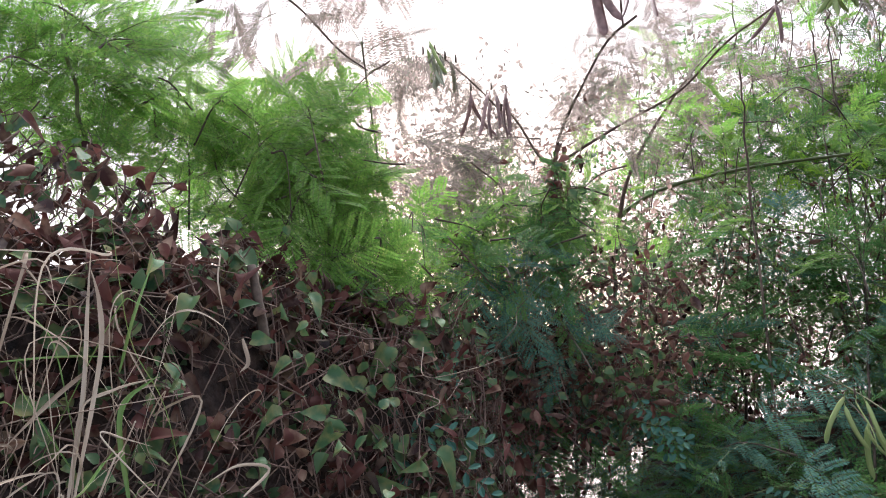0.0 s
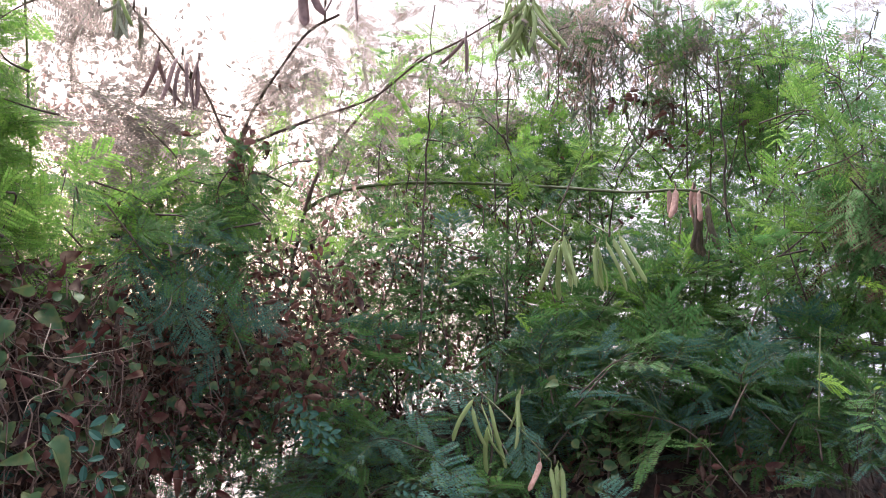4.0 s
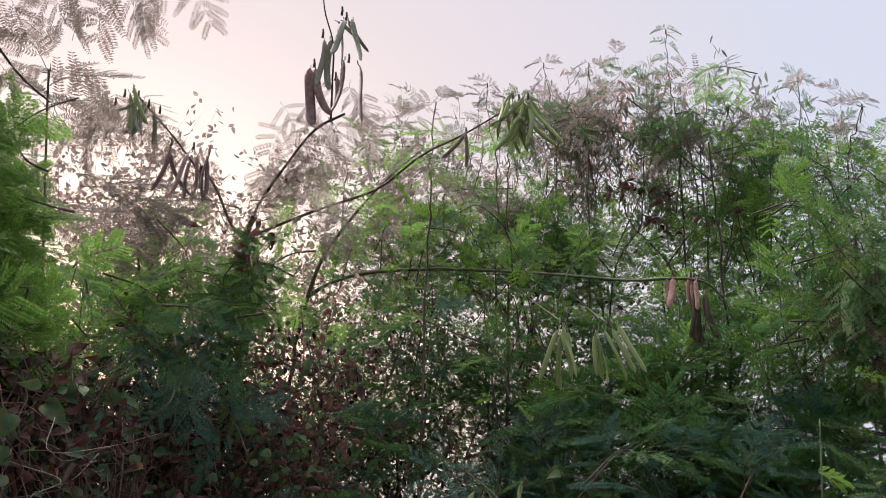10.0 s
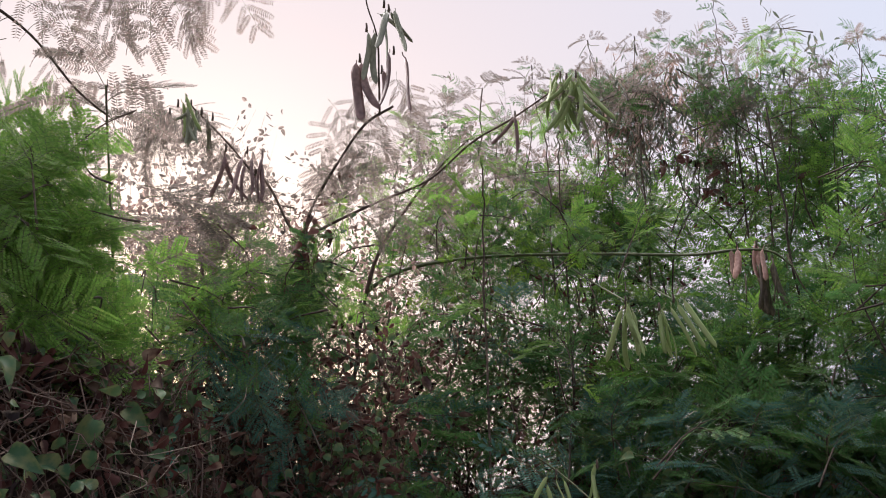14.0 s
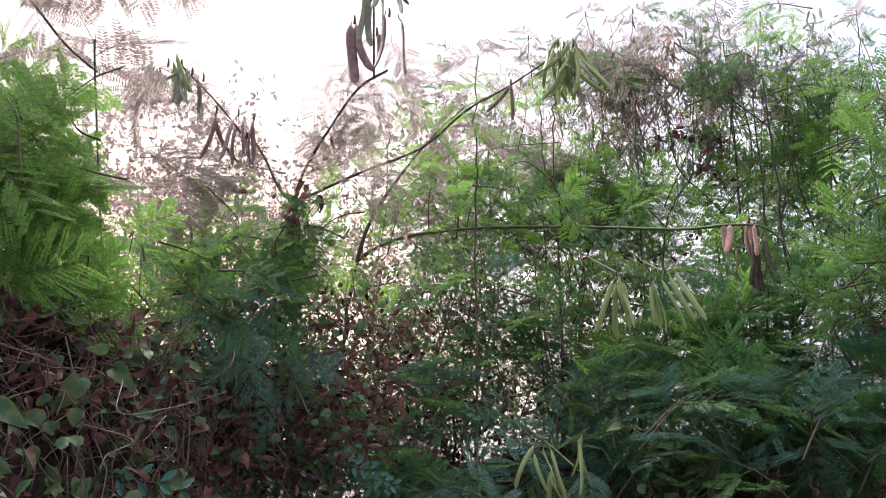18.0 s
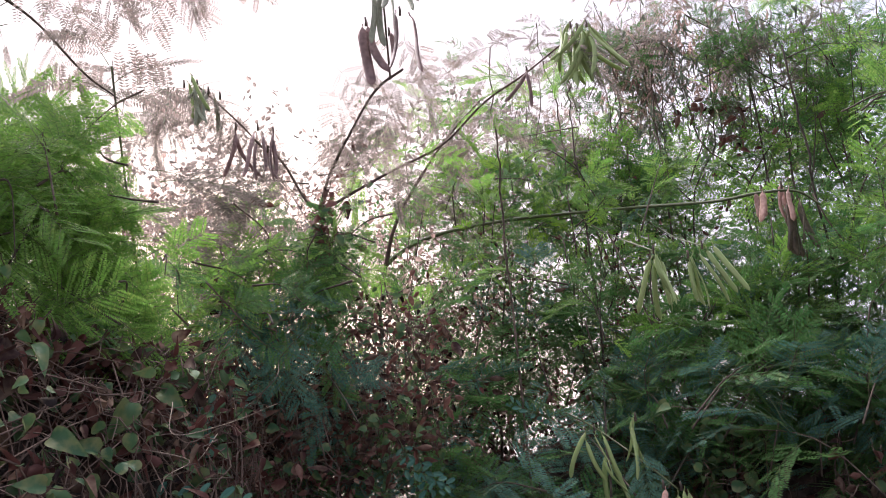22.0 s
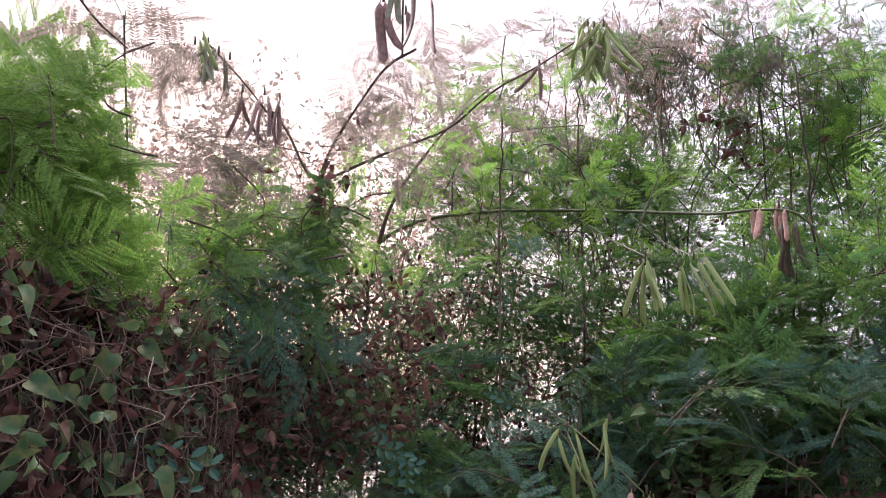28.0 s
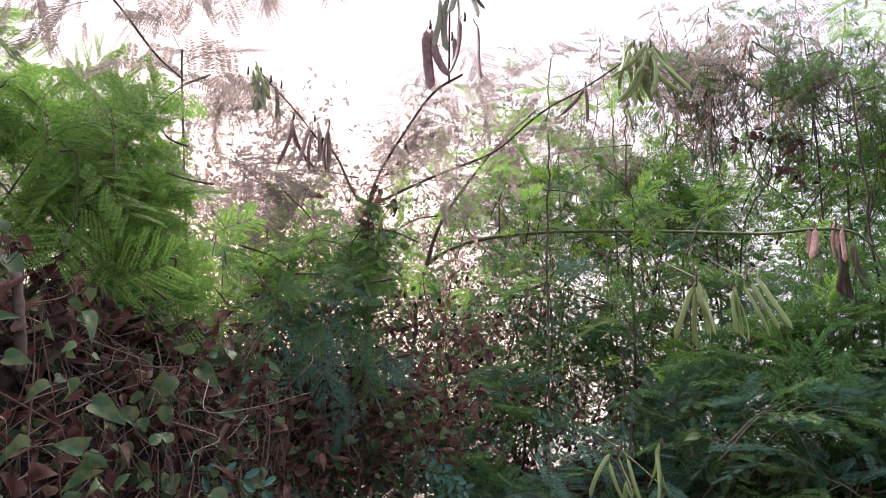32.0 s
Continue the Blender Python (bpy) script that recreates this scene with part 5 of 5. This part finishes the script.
for y0, kinds in ((0.62, ["vine", "dead", "dead_small"]), (0.8, ["vine", "dead", "ivy"]), (0.95, ["vine", "ivy", "dead"]), (1.1, ["vine", "ivy", "ivy", "dead"]), (1.25, ["vine", "ivy", "dead"]), (1.4, ["vine", "ivy", "dead"]), (1.58, ["ivy", "dead", "dead_small"]), (1.66, ["vine", "vine", "ivy"]), (1.8, ["ivy", "vine", "dead"])):
    vn = creeper("bank_creeper", "trailing creeper with heart-shaped green and browned leaves", bank(y0, 0.05), "bank creepers")
    for k in range(7):
        ctrl = [bank(y0 + rng.normal(0, 0.1), s, rng.uniform(0.04, 0.09)) for s in (-0.05, -0.02, 0.0, 0.04, 0.12)]
        strand(vn, ctrl, 12, kinds, 0.75, 0.0018, 0.012, 0.025, (0.8, -0.6, 0.5))
    for k in range(3):
        ctrl = [bank(y0 + rng.normal(0, 0.15), rng.uniform(-0.05, 0.12), rng.uniform(0.05, 0.12)) for _ in range(5)]
        strand(vn, ctrl, 3, ["vine"], 1.0, 0.0016, 0.008, 0.01, (0.8, -0.6, 0.5))

vn = creeper("bank_creeper", "large green heart-shaped leaves on a creeper over the bank", bank(1.05, 0.08), "bank creepers")
for px in ((-0.762, 0.994, 1.568), (-0.817, 1.017, 1.721), (-0.739, 1.129, 1.474), (-0.741, 1.011, 1.494), (-0.763, 0.934, 1.442), (-0.675, 0.976, 1.394), (-0.704, 1.147, 1.438), (-0.756, 0.977, 1.521), (-0.733, 0.991, 1.438), (-0.648, 1.017, 1.334), (-0.777, 1.000, 1.561), (-0.763, 1.150, 1.468), (-0.705, 1.100, 1.440), (-0.751, 1.000, 1.437), (-0.760, 0.950, 1.514), (-0.780, 1.500, 1.574), (-0.761, 1.550, 1.577), (-0.712, 1.000, 1.392), (-0.725, 1.000, 1.413), (-0.737, 1.500, 1.447)):
    put_leaf(vn, "vine", px, (rng.normal(0.3, 0.7), rng.normal(0, 0.5), rng.normal(-0.3, 0.6)), rng.uniform(0.6, 0.95), up=(0.5 + rng.normal(0, 0.45), -0.8, 0.5 + rng.normal(0, 0.45)))
for px, w in (((-0.796, 1.316, 1.376), (1, 0, 0.05)), ((-0.743, 1.342, 1.361), (0.8, 0, -0.5)), ((-0.800, 1.277, 1.358), (0.3, 0, -1)), ((-0.729, 1.430, 1.410), (0, 0, 1))):
    put_leaf(vn, "oval", px, w, 1.0, up=(0.3, -1, 0.6))

vn = creeper("shade_creeper", "dark green creeper leaves low in the shaded thicket", foot(0.75, 2.15), "creepers")
for k in range(8):
    a = np.array((0.444, 2.152, 1.257)) + (rng.normal(0, 0.15), rng.normal(0, 0.05), rng.normal(0, 0.05))
    strand(vn, [a + (0, 0.1, -0.12), a, a + (rng.normal(0, 0.1), -0.05, 0.08)], 14, ["ivy", "ivy", "vine", "dead_small"], 0.95, lift=0.04)
for k in range(5):
    a = np.array((0.663, 1.958, 1.230)) + (rng.normal(0, 0.1), rng.normal(0, 0.05), rng.normal(0, 0.04))
    strand(vn, [a + (0, 0.1, -0.1), a, a + (rng.normal(0, 0.1), -0.05, 0.06)], 14, ["ivy", "dead_small", "dead"], 0.95, lift=0.04)


# ---------------------------------------------------------------- dry grass on the bank
def blade(cl, ctrl, width, mat):
    g = np.random.default_rng(int(rng.integers(1 << 30)))
    ctrl = [np.array(c, float) for c in ctrl]
    v, f = blade_arrays(ctrl, width, g)
    part("blade", mesh_of("blade", v - ctrl[0], f, [mat]), cl, Matrix.Translation(ctrl[0]))


cl = thing("dry_grass_clump", bank(0.68, 0.04), "clump of tall pale straw-coloured dry grass", "grass", "grass on the bank")
blade(cl, [(-0.858, 0.684, 1.370), (-0.865, 0.705, 1.482), (-0.875, 0.715, 1.598), (-0.863, 0.706, 1.696)], 0.0068, STRAW)
blade(cl, [(-0.840, 0.675, 1.372), (-0.856, 0.715, 1.519), (-0.862, 0.718, 1.584), (-0.865, 0.706, 1.629)], 0.0068, STRAW)
blade(cl, [(-0.871, 0.713, 1.510), (-0.878, 0.673, 1.478), (-0.887, 0.624, 1.429)], 0.0061, STRAW)
blade(cl, [(-0.841, 0.673, 1.372), (-0.860, 0.695, 1.464), (-0.846, 0.727, 1.487), (-0.818, 0.771, 1.499)], 0.0068, STRAW)
blade(cl, [(-0.728, 0.811, 1.359), (-0.714, 0.839, 1.386), (-0.743, 0.818, 1.392), (-0.770, 0.791, 1.373)], 0.0040, STRAW)
blade(cl, [(-0.781, 0.777, 1.356), (-0.807, 0.766, 1.465), (-0.841, 0.745, 1.544), (-0.868, 0.740, 1.668), (-0.885, 0.744, 1.734)], 0.0040, GRASS)
blade(cl, [(-0.857, 0.745, 1.506), (-0.845, 0.752, 1.571), (-0.858, 0.798, 1.653)], 0.0051, GRASS)
blade(cl, [(-0.817, 0.729, 1.363), (-0.839, 0.734, 1.461), (-0.813, 0.762, 1.501)], 0.0071, GRASS)
blade(cl, [(-0.932, 0.651, 1.522), (-0.895, 0.699, 1.526), (-0.853, 0.748, 1.524)], 0.0025, GRASS)
blade(cl, [(-0.946, 0.656, 1.596), (-0.919, 0.691, 1.613), (-0.895, 0.733, 1.628)], 0.0031, GRASS)
blade(cl, [(-0.852, 0.911, 1.667), (-0.839, 0.891, 1.624), (-0.833, 0.902, 1.570)], 0.0051, STRAW)
blade(cl, [(-0.804, 0.902, 1.546), (-0.799, 0.908, 1.515), (-0.808, 0.901, 1.501)], 0.0061, STRAW)
for k in range(75):
    b = np.array(bank(rng.uniform(0.5, 0.86), rng.uniform(-0.04, 0.04), rng.uniform(0.06, 0.13)))
    b[2] = rng.uniform(1.24, 1.48)
    tip = b + (rng.normal(0.02, 0.06), rng.normal(-0.0, 0.06), rng.uniform(0.02, 0.2))
    mid = (b + tip) / 2 + (rng.normal(0.03, 0.03), rng.normal(-0.03, 0.03), rng.uniform(0.03, 0.1))
    blade(cl, [b, mid + rng.normal(0, 0.012, 3), tip, tip + (rng.normal(0.015, 0.03), rng.normal(0, 0.03), -rng.uniform(0, 0.08))], rng.uniform(0.001, 0.0034), GRASS if k % 5 == 0 else STRAW)
stem("cane", cl, [(-0.824, 0.977, 1.532), (-0.827, 0.971, 1.581), (-0.845, 0.971, 1.657)], 0.008, 0.007, BARK, label="short brown broken cane")
for k in range(75):
    a = bank(rng.uniform(0.55, 1.75), rng.uniform(-0.05, 0.12), rng.uniform(0.06, 0.12))
    d = np.array([rng.normal(0, 1), rng.normal(0, 1), rng.normal(0, 0.8)])
    d /= np.linalg.norm(d)
    stem("twig", cl, [a, a + d * 0.08 + rng.normal(0, 0.02, 3), a + d * 0.12 + rng.normal(0, 0.03, 3), a + d * 0.2 + rng.normal(0, 0.05, 3)], 0.001, 0.0005, PALE_TWIG if k % 3 == 0 else VINE_STEM, sides=4)

litter = thing("dead_leaf_litter", foot(0.2, 2.5), "brown dead leaves strewn under the thicket", "leaf litter", kind="stuff")
verts, faces, index, base = [], [], [], 0
for _ in range(900):
    x, y = rng.uniform(-0.7, 1.5), rng.uniform(2.05, 2.7)
    m = np.array(frame_of((x, y, float(height(np.array(x), np.array(y))) + 0.01), rng.normal(0, 1, 3) * (1, 1, 0.3), (rng.normal(0, 0.4), -0.4, 1), rng.uniform(0.7, 1.2)))
    me = LEAF["litter"][int(rng.integers(4))]
    v = np.empty(len(me.vertices) * 3)
    me.vertices.foreach_get("co", v)
    f = np.empty(len(me.polygons) * 4, dtype=np.int32)
    me.loops.foreach_get("vertex_index", f)
    ix = np.empty(len(me.polygons), dtype=np.int32)
    me.polygons.foreach_get("material_index", ix)
    verts.append(v.reshape(-1, 3) @ m[:3, :3].T + m[:3, 3])
    faces.append(f.reshape(-1, 4) + base)
    index.append(ix)
    base += len(v) // 3
me = mesh_of("dead_leaves", np.concatenate(verts), np.concatenate(faces).tolist(), list(LEAF["litter"][0].materials), np.concatenate(index), smooth=True)
tagged(part("dead_leaves", me, litter, Matrix.Identity(4)), kind="stuff")
